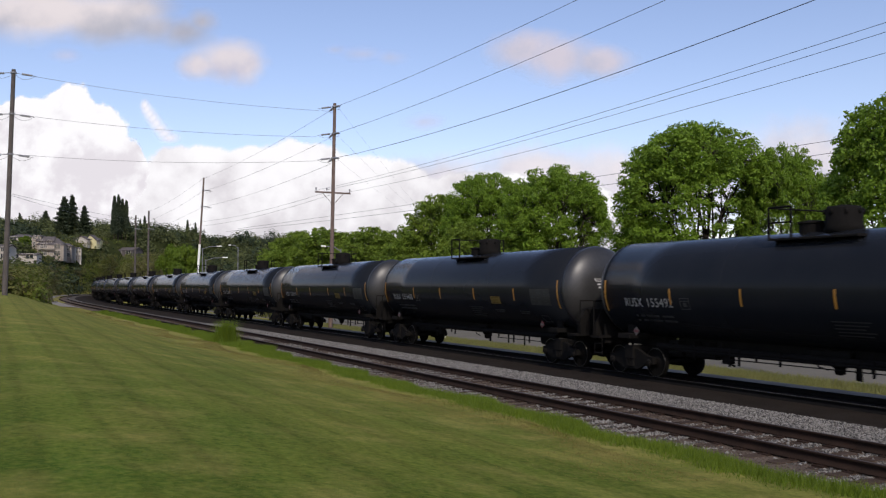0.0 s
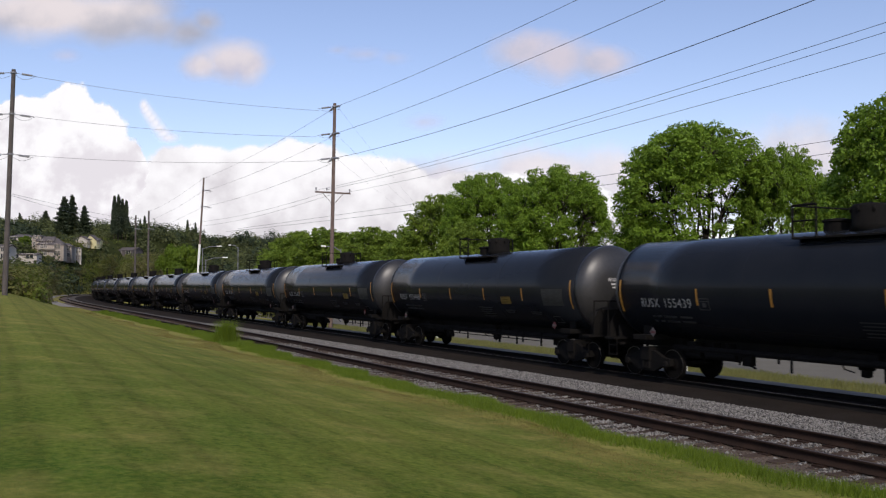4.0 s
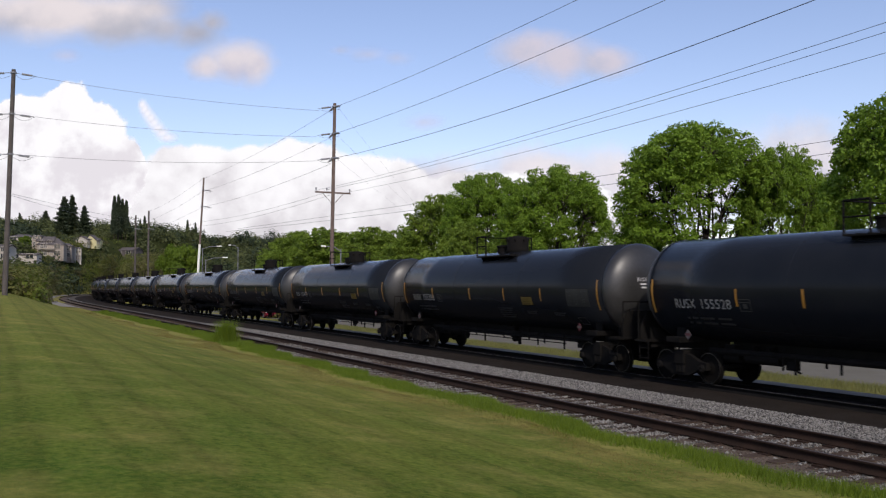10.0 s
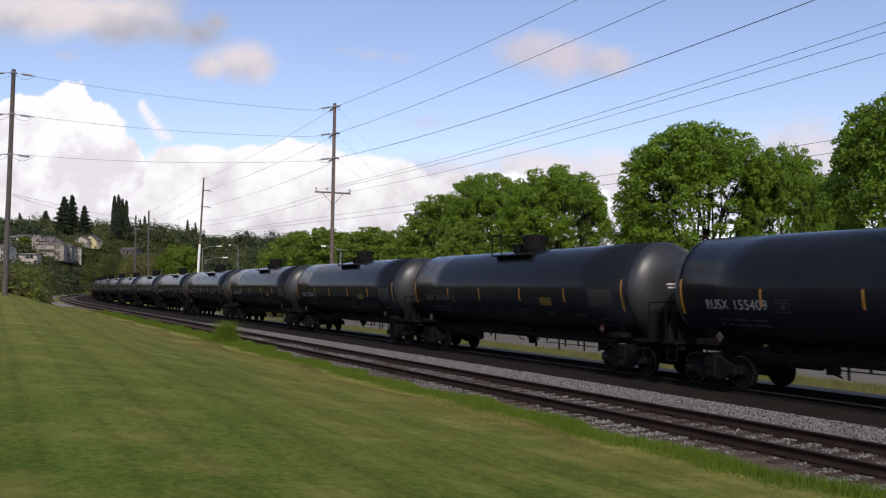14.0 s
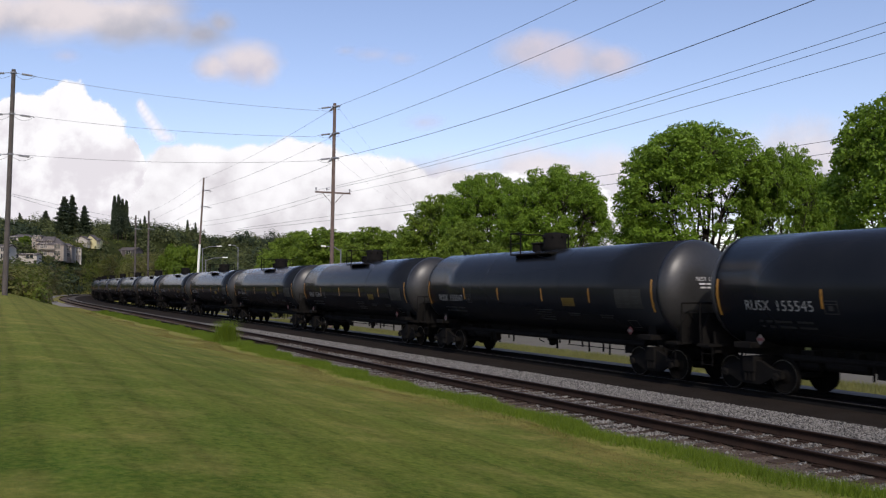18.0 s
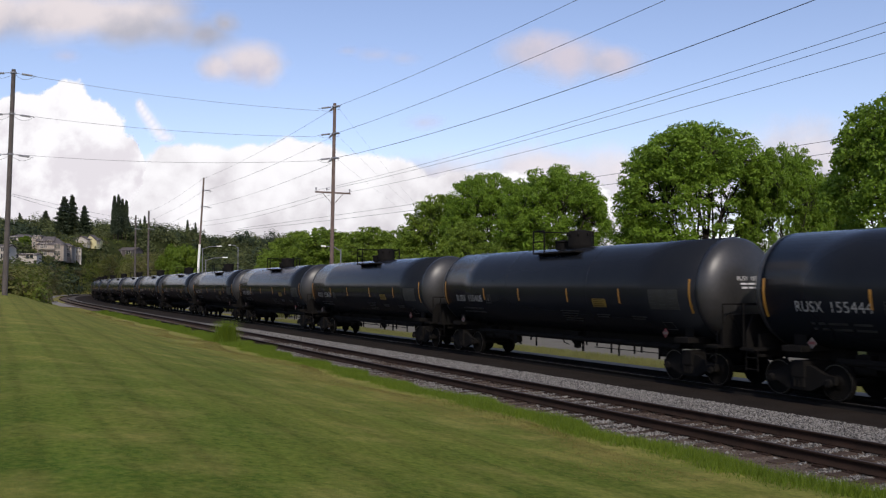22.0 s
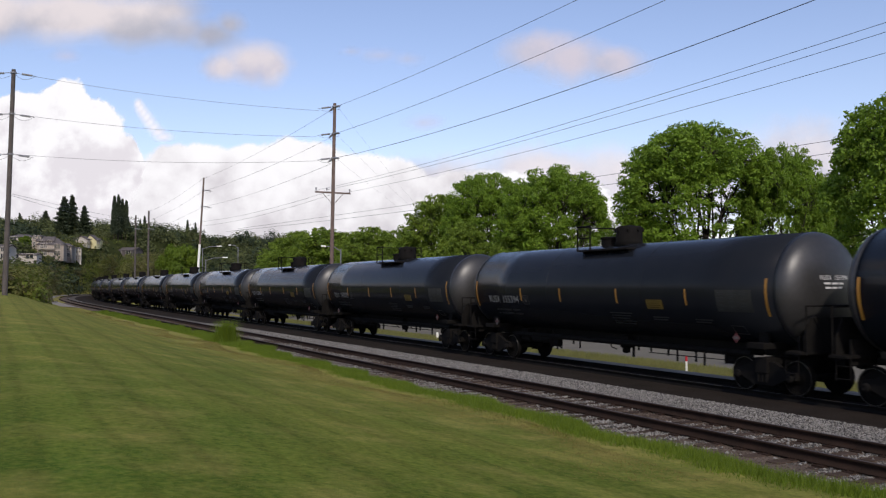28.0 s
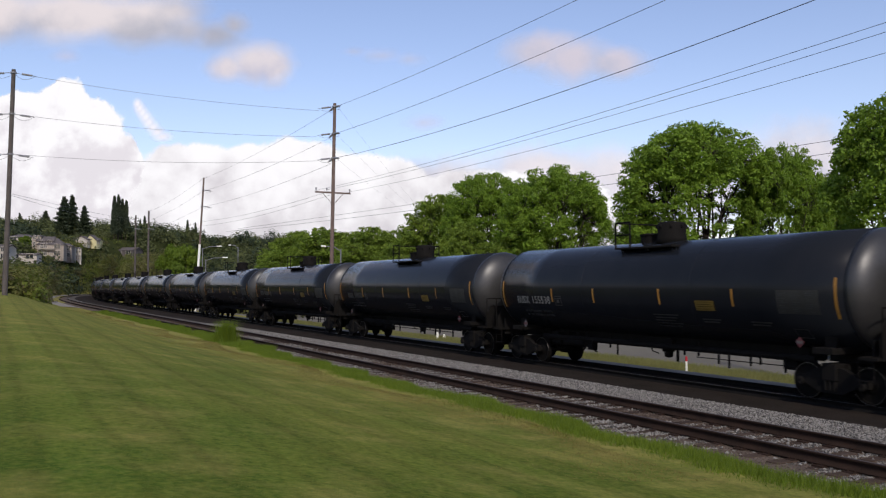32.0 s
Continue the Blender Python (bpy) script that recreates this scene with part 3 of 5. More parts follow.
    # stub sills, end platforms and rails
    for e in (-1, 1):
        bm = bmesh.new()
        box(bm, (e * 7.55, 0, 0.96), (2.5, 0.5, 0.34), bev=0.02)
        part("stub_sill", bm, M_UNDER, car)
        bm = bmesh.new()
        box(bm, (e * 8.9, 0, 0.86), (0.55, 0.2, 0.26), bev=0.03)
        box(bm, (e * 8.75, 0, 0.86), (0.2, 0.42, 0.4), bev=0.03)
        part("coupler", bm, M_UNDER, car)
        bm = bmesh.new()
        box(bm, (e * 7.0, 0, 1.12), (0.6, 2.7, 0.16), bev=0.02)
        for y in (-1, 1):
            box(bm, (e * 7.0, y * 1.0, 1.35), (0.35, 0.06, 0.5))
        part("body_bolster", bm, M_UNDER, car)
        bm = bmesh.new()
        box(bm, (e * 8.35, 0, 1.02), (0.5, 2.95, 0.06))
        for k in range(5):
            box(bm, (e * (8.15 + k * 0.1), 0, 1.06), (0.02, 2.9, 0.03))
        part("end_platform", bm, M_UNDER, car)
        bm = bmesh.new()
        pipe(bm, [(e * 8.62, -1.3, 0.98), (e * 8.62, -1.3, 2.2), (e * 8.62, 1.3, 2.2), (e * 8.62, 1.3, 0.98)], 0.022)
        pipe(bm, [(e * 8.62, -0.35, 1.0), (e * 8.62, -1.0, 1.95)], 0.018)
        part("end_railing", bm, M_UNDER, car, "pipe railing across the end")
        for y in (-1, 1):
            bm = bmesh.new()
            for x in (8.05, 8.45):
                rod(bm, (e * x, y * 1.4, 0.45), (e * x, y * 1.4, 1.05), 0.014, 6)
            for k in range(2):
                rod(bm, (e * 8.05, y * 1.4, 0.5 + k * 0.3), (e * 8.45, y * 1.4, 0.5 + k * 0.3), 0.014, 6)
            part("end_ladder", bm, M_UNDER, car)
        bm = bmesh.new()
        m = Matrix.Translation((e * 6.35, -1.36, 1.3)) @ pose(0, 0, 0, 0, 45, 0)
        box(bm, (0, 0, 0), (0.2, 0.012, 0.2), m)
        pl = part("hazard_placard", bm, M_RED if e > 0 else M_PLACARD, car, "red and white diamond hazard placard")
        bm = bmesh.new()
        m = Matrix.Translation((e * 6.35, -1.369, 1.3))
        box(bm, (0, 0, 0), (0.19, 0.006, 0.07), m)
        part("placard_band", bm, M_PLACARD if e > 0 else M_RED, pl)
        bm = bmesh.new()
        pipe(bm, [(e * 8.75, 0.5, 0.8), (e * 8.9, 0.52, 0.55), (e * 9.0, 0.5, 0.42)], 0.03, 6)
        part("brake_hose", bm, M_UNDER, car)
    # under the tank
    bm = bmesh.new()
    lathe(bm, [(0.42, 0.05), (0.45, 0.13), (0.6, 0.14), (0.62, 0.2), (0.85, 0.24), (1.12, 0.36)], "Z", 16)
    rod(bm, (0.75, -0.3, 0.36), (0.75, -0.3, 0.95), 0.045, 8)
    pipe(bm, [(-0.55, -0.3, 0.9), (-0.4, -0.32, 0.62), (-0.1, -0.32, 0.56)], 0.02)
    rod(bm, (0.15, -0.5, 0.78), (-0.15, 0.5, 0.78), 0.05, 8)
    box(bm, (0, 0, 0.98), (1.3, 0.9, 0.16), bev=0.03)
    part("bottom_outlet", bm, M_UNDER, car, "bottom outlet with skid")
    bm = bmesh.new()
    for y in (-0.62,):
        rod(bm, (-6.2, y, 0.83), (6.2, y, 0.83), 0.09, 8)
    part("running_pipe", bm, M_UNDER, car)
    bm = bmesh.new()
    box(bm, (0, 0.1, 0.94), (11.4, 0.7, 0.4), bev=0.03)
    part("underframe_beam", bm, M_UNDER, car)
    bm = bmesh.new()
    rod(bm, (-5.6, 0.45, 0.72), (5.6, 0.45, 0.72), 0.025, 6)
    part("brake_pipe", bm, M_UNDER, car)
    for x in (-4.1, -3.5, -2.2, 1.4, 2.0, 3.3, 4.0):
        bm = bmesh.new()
        y = -0.62 if x < 3 else 0.45
        box(bm, (x, y, 0.84), (0.05, 0.04, 0.44))
        part("pipe_hanger", bm, M_UNDER, car)
    bm = bmesh.new()
    rod(bm, (-4.9, -0.5, 0.72), (-3.7, -0.5, 0.72), 0.18, 14)
    for x in (-4.6, -4.0):
        box(bm, (x, -0.5, 0.9), (0.05, 0.3, 0.3))
    part("air_reservoir", bm, M_UNDER, car, "dark air tank slung under the frame")
    bm = bmesh.new()
    rod(bm, (-5.75, -0.45, 0.68), (-5.15, -0.45, 0.68), 0.16, 12)
    rod(bm, (-5.15, -0.45, 0.68), (-4.7, -0.3, 0.6), 0.03, 6)
    box(bm, (-5.5, -0.45, 0.88), (0.4, 0.3, 0.3))
    part("brake_cylinder", bm, M_UNDER, car)
    bm = bmesh.new()
    box(bm, (-3.35, -0.5, 0.62), (0.28, 0.24, 0.3), bev=0.02)
    rod(bm, (-3.35, -0.5, 0.5), (-3.1, -0.5, 0.42), 0.03, 6)
    part("control_valve", bm, M_UNDER, car)
    bm = bmesh.new()
    box(bm, (5.3, -0.4, 0.66), (0.45, 0.3, 0.34), bev=0.03)
    part("brake_gear", bm, M_UNDER, car)
    for e in (-1, 1):
        bm = bmesh.new()
        box(bm, (e * (HALF + 0.42), 0, 1.12), (0.06, 2.3, 0.62), bev=0.01)
        part("sill_gusset", bm, M_UNDER, car)
        bm = bmesh.new()
        pts = [(-1.3, 0.98), (1.3, 0.98), (1.3, 1.45), (1.05, 1.9), (-1.05, 1.9), (-1.3, 1.45)]
        a = [bm.verts.new((e * (HALF + 0.70), y, z)) for y, z in pts]
        b = [bm.verts.new((e * (HALF + 0.73), y, z)) for y, z in pts]
        bm.faces.new(a), bm.faces.new(b[::-1])
        for i in range(len(pts)):
            j = (i + 1) % len(pts)
            bm.faces.new((a[i], b[i], b[j], a[j]))
        bmesh.ops.recalc_face_normals(bm, faces=bm.faces)
        part("head_shield", bm, M_UNDER, car, "black steel shield over the head's lower half")
        t = build_truck()
        t.parent, t.location = car, (e * 7.0, 0, DROP)
    return car


def coupled(t):
    """Car lengths that have gone past by t seconds."""
    return 3.32668e-4 * t * t + 0.5094557 * t + 0.19884


NUMBERS = {0: "155492", 1: "155488", 2: "155439", 3: "155448", 4: "155427", 5: "155528", 6: "155392", 7: "155409", 9: "155545", 10: "155547", 11: "155444", 12: "155408", 13: "155432", 14: "155431", 15: "155394", 16: "155372", 17: "155538"}


def car_s(j, t):
    return 5.53 + LEN * (coupled(t) - j)


# where the four short stripes and the notice panel sit on each car
STRIPES = {0: (-4.64, -1.87, 1.11, 4.4), 1: (-4.37, -1.64, 1.45, 4.6), 2: (-4.3, -1.61, 1.7, 4.44), 3: (-4.46, -1.44, 1.5, 4.4), 4: (-4.54, -1.62, 1.5, 4.53), 5: (-4.33, -2.12, 1.44, 4.43),
           6: (-4.68, -1.22, 1.54, 4.14), 7: (-4.73, -1.68, 1.35, 4.16), 9: (-4.28, -1.72, 1.29, 4.26), 10: (-4.38, -1.61, 1.51, 4.37), 11: (-4.58, -1.44, 1.65, 4.3), 12: (-4.34, -1.71, 1.47, 4.33),
           13: (-4.5, -1.8, 1.45, 4.53), 15: (-4.34, -1.78, 1.38, 4.55), 16: (-4.5, -1.43, 1.49, 4.35), 17: (-4.39, -1.96, 1.29, 4.24)}
NOTICE = {5: 2.72, 7: 3.08, 4: 3.36, 16: 3.05, 10: 2.75, 12: 2.88}


def car_marks(j, car):
    for x in STRIPES.get(j, (-4.42, -1.66, 1.45, 4.37)):
        bm = bmesh.new()
        decal(bm, x - 0.034, x + 0.034, 2.15, 2.62)
        part("reflective_stripe", bm, M_STRIPE, car, "amber reflective stripe")
    x = NOTICE.get(j, 2.8)
    bm = bmesh.new()
    decal(bm, x, x + 0.72, 2.01, 2.29)
    panel = part("notice_panel", bm, M_YELLOW, car, "yellow notice panel with dark lines")
    bm = bmesh.new()
    for k in range(4):
        decal(bm, x + 0.06, x + 0.64 - 0.06 * (k % 2), 2.248 - k * 0.065, 2.259 - k * 0.065, 0.009, 1)
    tagged(part("notice_print", bm, M_UNDER, panel), kind="stuff")


train = []
first_car = build_tank_car()
FIRST, LAST = -3, 29
for j in range(FIRST, LAST + 1):
    train.append((j, first_car if j == FIRST else copy_thing(first_car, Matrix())))


for j, car in train:
    car_marks(j, car)
    if j in NUMBERS:
        letters("RUSX", 0.27, lambda x, y, w: skin(-6.76 + x * 0.83 / w, 2.07 + y, 0.005), "lettering", car, M_LETTER)
        letters(NUMBERS[j], 0.27, lambda x, y, w: skin(-5.76 + x * 1.20 / w, 2.07 + y, 0.005), "number_lettering", car, M_LETTER)
        letters("RUSX", 0.12, lambda x, y, w: head_point(HALF, -0.55 + x * 0.37 / w, 2.86 + y, 0.008), "head_lettering", car, M_BRIGHT)
        letters(NUMBERS[j], 0.12, lambda x, y, w: head_point(HALF, -0.10 + x * 0.55 / w, 2.86 + y, 0.008), "head_number", car, M_BRIGHT)
    else:
        bm = bmesh.new()
        for k in range(4):
            decal(bm, -6.62 + k * 0.2, -6.47 + k * 0.2, 2.07, 2.34, 0.004, 2)
        for k in range(6):
            decal(bm, -5.62 + k * 0.19, -5.49 + k * 0.19, 2.07, 2.34, 0.004, 2)
        tagged(part("lettering", bm, M_DIMTXT, car, "faded grey stencil bars"), kind="stuff")
    if j in (0, 3, 6, 7, 11, 13, 16, 18):
        # these cars carry a low brake pipe on hangers
        for x0, x1, z, r in ((-5.3, 5.3, 0.74, 0.035), (-3.2, 4.6, 0.62, 0.016)):
            bm = bmesh.new()
            rod(bm, (x0, -0.7, z), (x1, -0.7, z), r, 8)
            part("low_pipe", bm, M_UNDER, car)
        for k, x in enumerate((-4.5, -3.1, -2.75, -1.3, 1.15, 1.5, 2.75, 3.2, 4.5)):
            bm = bmesh.new()
            low = (0.5, 0.42, 0.46, 0.55, 0.4)[(k + j) % 5]
            box(bm, (x, -0.7, (0.92 + low) / 2), (0.05, 0.05, 0.92 - low))
            part("pipe_hanger", bm, M_UNDER, car)
    else:
        # the others carry a short thin pipe and a few hangers
        bm = bmesh.new()
        rod(bm, (2.0, -0.7, 0.6), (5.6, -0.7, 0.6), 0.015, 6)
        part("low_pipe", bm, M_UNDER, car)
        for k, x in enumerate((-3.5, -3.1, -1.7, 2.9, 3.3, 4.1, 4.45, 5.3)):
            bm = bmesh.new()
            low = (0.46, 0.38, 0.5, 0.56, 0.42)[(k + j) % 5]
            box(bm, (x, -0.7, (0.86 + low) / 2), (0.045, 0.045, 0.86 - low))
            part("pipe_hanger", bm, M_UNDER, car)

# ---- poles and wires ----


def wire_part(name, pts, r, mat, parent):
    """A thin tube through points."""
    v, f = [], []
    for k, p in enumerate(pts):
        p = Vector(p)
        d = (Vector(pts[min(k + 1, len(pts) - 1)]) - Vector(pts[max(k - 1, 0)])).normalized()
        s = d.cross(Vector((0, 0, 1))).normalized()
        u = s.cross(d)
        for a in range(5):
            q = p + r * (math.cos(a * 1.2566) * s + math.sin(a * 1.2566) * u)
            v.append(q[:])
    for k in range(len(pts) - 1):
        for a in range(5):
            f.append((k * 5 + a, k * 5 + (a + 1) % 5, k * 5 + 5 + (a + 1) % 5, k * 5 + 5 + a))
    return sheet(name, v, f, mat, parent)


def sag_points(a, b, sag, n=18):
    a, b = Vector(a), Vector(b)
    return [a.lerp(b, i / n) - Vector((0, 0, 4 * sag * (i / n) * (1 - i / n))) for i in range(n + 1)]


def utility_pole(x, y, z0, top, lean=(0, 0), levels=(), arm=None, toward=(), mat=None, label="", white=0.0, r=0.17, link=0.3, drop=0.9):
    p = empty("utility_pole", label, "utility pole", "poles along the railway", Matrix.Translation((x, y, z0)))
    h = top - z0
    tip = Vector((lean[0], lean[1], h))
    bm = bmesh.new()
    rod(bm, (0, 0, -0.4), tip, r, 14, r * 0.72)
    part("pole", bm, mat or M_POLE, p)
    if white:
        bm = bmesh.new()
        rod(bm, (0, 0, 0), tip * (white / h), r + 0.012, 14, r + 0.006)
        part("painted_base", bm, M_WHITE, p, "white painted base")
    for lv in levels:
        c = tip * ((lv - z0) / h)
        for dx, dy in toward:
            d = Vector((dx, dy, -0.13)).normalized()
            bm = bmesh.new()
            rod(bm, c, c + d * link, 0.016, 6)
            for k in range(6):
                a = c + d * (link + k * 0.12)
                rod(bm, a, a + d * 0.07, 0.085, 10, 0.07)
                rod(bm, a + d * 0.07, a + d * 0.12, 0.055, 8)
            rod(bm, c + d * (link + 0.72), c + d * (link + 1.0), 0.014, 6)
            string = part("insulator_string", bm, M_INSUL, p)
            # jumper wire that hangs in a loop from the clamp back to the pole
            e = c + d * (link + 0.95)
            sd = (-Vector((0, 0, 1))).lerp(-d, 0.1)
            loop = [e.lerp(c, q) + sd * 1.4 * drop * q * (1 - q) for q in (0, 0.15, 0.35, 0.55, 0.8, 1.0)]
            bm = bmesh.new()
            pipe(bm, loop, 0.011, 5)
            part("jumper_wire", bm, M_WIRE, string)
        bm = bmesh.new()
        rod(bm, c - Vector((0, 0, 0.06)), c + Vector((0, 0, 0.06)), r * 0.95 + 0.03, 14)
        part("pole_band", bm, M_INSUL, p)
    if arm:
        za, half, dirx, diry = arm
        c = tip * ((za - z0) / h)
        d = Vector((dirx, diry, 0)).normalized()
        rot = d.to_track_quat("X", "Z").to_matrix().to_4x4()
        bm = bmesh.new()
        box(bm, (0, 0, 0), (half * 2, 0.1, 0.12), Matrix.Translation(c) @ rot, 0.01)
        part("crossarm", bm, mat or M_POLE, p)
        bm = bmesh.new()
        for e in (-1, 1):
            rod(bm, c + d * e * half * 0.62, c + Vector((0, 0, -0.95)), 0.025, 6)
        part("arm_brace", bm, mat or M_POLE, p)
        for e in (-0.95, -0.35, 0.95):
            bm = bmesh.new()
            q = c + d * e * half
            rod(bm, q, q + Vector((0, 0, 0.2)), 0.02, 6)
            rod(bm, q + Vector((0, 0, 0.18)), q + Vector((0, 0, 0.34)), 0.06, 10)
            part("pin_insulator", bm, M_INSUL, p)
    return p


F = 1568.0


def at(px, py, dist):
    """Where a line of sight reaches the given depth."""
    return Vector(((px - 784) / F * dist, dist, 2.69 + (507.2 - py) / F * dist))


ALONG = (0.4545, -0.8907)
pa = at(585, 540, 68.0)
pa_top = at(591, 181, 68.0)
gz = float(ground_z(pa.x, pa.y))
utility_pole(pa.x, pa.y, gz, pa_top.z, (pa_top.x - pa.x, 0), [at(0, y, 68).z for y in (187, 235, 279)], (at(0, 341, 68).z, 1.45, 1, 0.55),
             [(-0.4545, 0.8907), (-0.97, -0.1), (0.4545, -0.8907)], label="tall weathered wooden utility pole with crossarm, beside the track")
pb = at(9, 518, 64.0)
pb_top = at(17, 120, 64.0)
utility_pole(pb.x, pb.y, float(ground_z(pb.x, pb.y)), pb_top.z, (pb_top.x - pb.x, 0), [at(0, y, 64).z for y in (126, 200, 272)], None,
             [(0.95, 0.1), (-0.97, -0.35)], M_POLEDARK, "dark wooden utility pole standing on the lawn", 0, 0.2, 0.62, 1.2)
pc = at(347, 500, 115.0)
pc_top = at(359, 314, 115.0)
utility_pole(pc.x, pc.y, float(ground_z(pc.x, pc.y)), pc_top.z, (pc_top.x - pc.x, 0), [at(0, y, 115).z for y in (336, 365)], None,
             [(0.97, 0.1)], M_POLE, "leaning wooden utility pole with white painted foot", at(0, 430, 115).z + 0.4, 0.15)
pd = at(262, 505, 165.0)
pd_top = at(263, 373, 165.0)
utility_pole(pd.x, pd.y, float(ground_z(pd.x, pd.y)), pd_top.z, (0, 0), [at(0, 405, 165).z], None, [(0.97, 0.1)], M_POLEDARK, "distant dark wooden utility pole", 0, 0.22)
pe = at(239, 505, 178.0)
pe_top = at(240, 381, 178.0)
utility_pole(pe.x, pe.y, float(ground_z(pe.x, pe.y)), pe_top.z, (0, 0), [at(0, 405, 178).z], None, [(0.97, 0.1)], M_POLEDARK, "distant dark wooden utility pole", 0, 0.22)
# the next pole of the row, beyond the view beside the camera
pn = Vector((15.6, 21.2, 0))
utility_pole(pn.x, pn.y, float(ground_z(pn.x, pn.y)), 16.8, (0, 0), (15.95, 14.36, 12.2), (10.0, 1.45, 1, 0.55), [(-0.4545, 0.8907)], label="tall wooden utility pole beside the main track")


def span(label, a, b, sag, r=0.0115):
    w = wire_part("overhead_wire", sag_points(a, b, sag), r, M_WIRE, None)
    return tagged(w, label, "overhead wire", "overhead wires")


for y0, z1, r in ((187, 15.95, 0.0125), (235, 14.36, 0.0135), (279, 12.2, 0.0165)):
    a = at(593, y0, 68)
    span("thin grey power wire between wooden poles", a, (pn.x, pn.y, z1), 0.5 if r < 0.016 else 0.64, r)
for (x0, y0), z1, dx in (((556, 337), 10.34, -1.3), ((572, 337), 10.26, -0.5), ((610, 341), 10.07, 1.3)):
    span("thin grey lower wire on the crossarms", at(x0, y0, 68), (pn.x + dx, pn.y - 0.5 * dx, z1), 0.4, 0.0098)
for yl, yr in ((126, 194), (200, 241), (272, 284)):
    span("thin power wire crossing over the tracks", at(17, yl, 64), at(562 if yl < 190 else 558, yr, 67.5), 0.35)
    span("thin power wire leading away over the lawn", at(17, yl, 64), (at(17, yl, 64) + Vector((-40, -14, 0.6))), 0.5)
for y0, y1 in ((194, 316), (243, 338), (290, 366), (338, 392), (345, 400)):
    span("thin power wire between wooden poles", at(583, y0, 68), at(358, y1, 115), 0.35)
for y0, y1 in ((316, 374), (338, 390), (366, 405)):
    span("thin distant power wire", at(357, y0, 115), at(263, y1, 165), 0.4)
span("thin low cable across the lawn edge", at(15, 342, 64), at(263, 392, 165), 0.3)
span("thin low cable across the lawn edge", at(15, 345, 64), at(240, 388, 178), 0.8)
span("thin distant cable behind the trees", at(420, 405, 150), at(1600, 228, 62), 0.2, 0.02)
span("thin distant cable behind the trees", at(400, 410, 150), at(1600, 252, 62), 0.4, 0.02)

# a span that leaves the tall pole for another pole among the roadside trees
pf = at(764, 500, 112.0)
pf_top = at(762, 392, 112.0)
utility_pole(pf.x, pf.y, float(ground_z(pf.x, pf.y)), pf_top.z, (0, 0), (), None, (), M_POLEDARK, "dark wooden utility pole half hidden by roadside trees", 0, 0.16)
for y0, y1 in ((187, 394), (238, 399), (281, 410)):
    span("very thin wire running down to the roadside trees", at(596, y0, 68), at(762, y1, 112), 0.12, 0.0045)

# ---- trees ----


def leaf_quads(centres, size, rnd, spread, droop=0.2, jitter=0.4, facing=None, wild=0.55):
    """Small folded leaf clumps round centres; facing: the way that they turn their faces, roughly."""
    n = len(centres)
    c = centres + rnd.normal(0, 1, (n, 3)) * spread
    if facing is None:
        nrm = rnd.normal(0, 1, (n, 3))
    else:
        nrm = facing + rnd.normal(0, wild, (n, 3)) + np.array([0, 0, 0.25])
    nrm /= np.linalg.norm(nrm, axis=1)[:, None] + 1e-9
    a = np.cross(nrm, rnd.normal(0, 1, (n, 3)))
    a /= np.linalg.norm(a, axis=1)[:, None] + 1e-9
    b = np.cross(nrm, a)
    s = size * rnd.uniform(1 - jitter, 1 + jitter, (n, 1))
    v = np.stack([c - a * s, c + b * s * 0.6 + nrm * s * 0.15, c + a * s - np.array([0, 0, droop]) * s, c - b * s * 0.6 + nrm * s * 0.15], 1).reshape(-1, 3)
    i = np.arange(n)[:, None] * 4
    f = np.concatenate([i + [0, 1, 2], i + [0, 2, 3]])
    return v, f


def crown_sprays(width, z0, height, count, rnd, ball, fill):
    """Centres and radii of leafy sprays that fill a domed crown, the outer ones closest."""
    got = np.zeros((0, 4))
    tries = 0
    while len(got) < count and tries < 30000:
        tries += 1
        q = rnd.uniform(-1, 1, 3)
        n = math.sqrt(q[0] ** 2 + q[1] ** 2)
        up = (q[2] + 1) / 2
        reach = (0.62 + 0.38 * min(1.0, up / 0.3)) * math.sqrt(max(0.0, 1 - max(0.0, (up - 0.42) / 0.58) ** 3.0))
        if n > reach or (n < reach * fill and up < 0.72):
            continue
        r = ball * rnd.uniform(0.7, 1.35)
        p = np.array([q[0] * (width / 2 - r * 0.8), q[1] * (width / 2 - r * 0.8), z0 + up * (height - z0 - r * 1.0)])
        if len(got) and np.any(np.linalg.norm(got[:, :3] - p, axis=1) < 0.72 * np.minimum(r, got[:, 3])):
            continue
        got = np.vstack([got, [*p, r]])
    return got


def limb(bm, a, b, r0, r1, seg=7, bend=0.12, rnd=None):
    a, b = Vector(a), Vector(b)
    m = (a + b) / 2 + Vector((rnd.uniform(-1, 1), rnd.uniform(-1, 1), rnd.uniform(0, 1))) * (b - a).length * bend
    rod(bm, a, m, r0, seg, (r0 + r1) / 2)
    rod(bm, m, b, (r0 + r1) / 2, seg, r1)


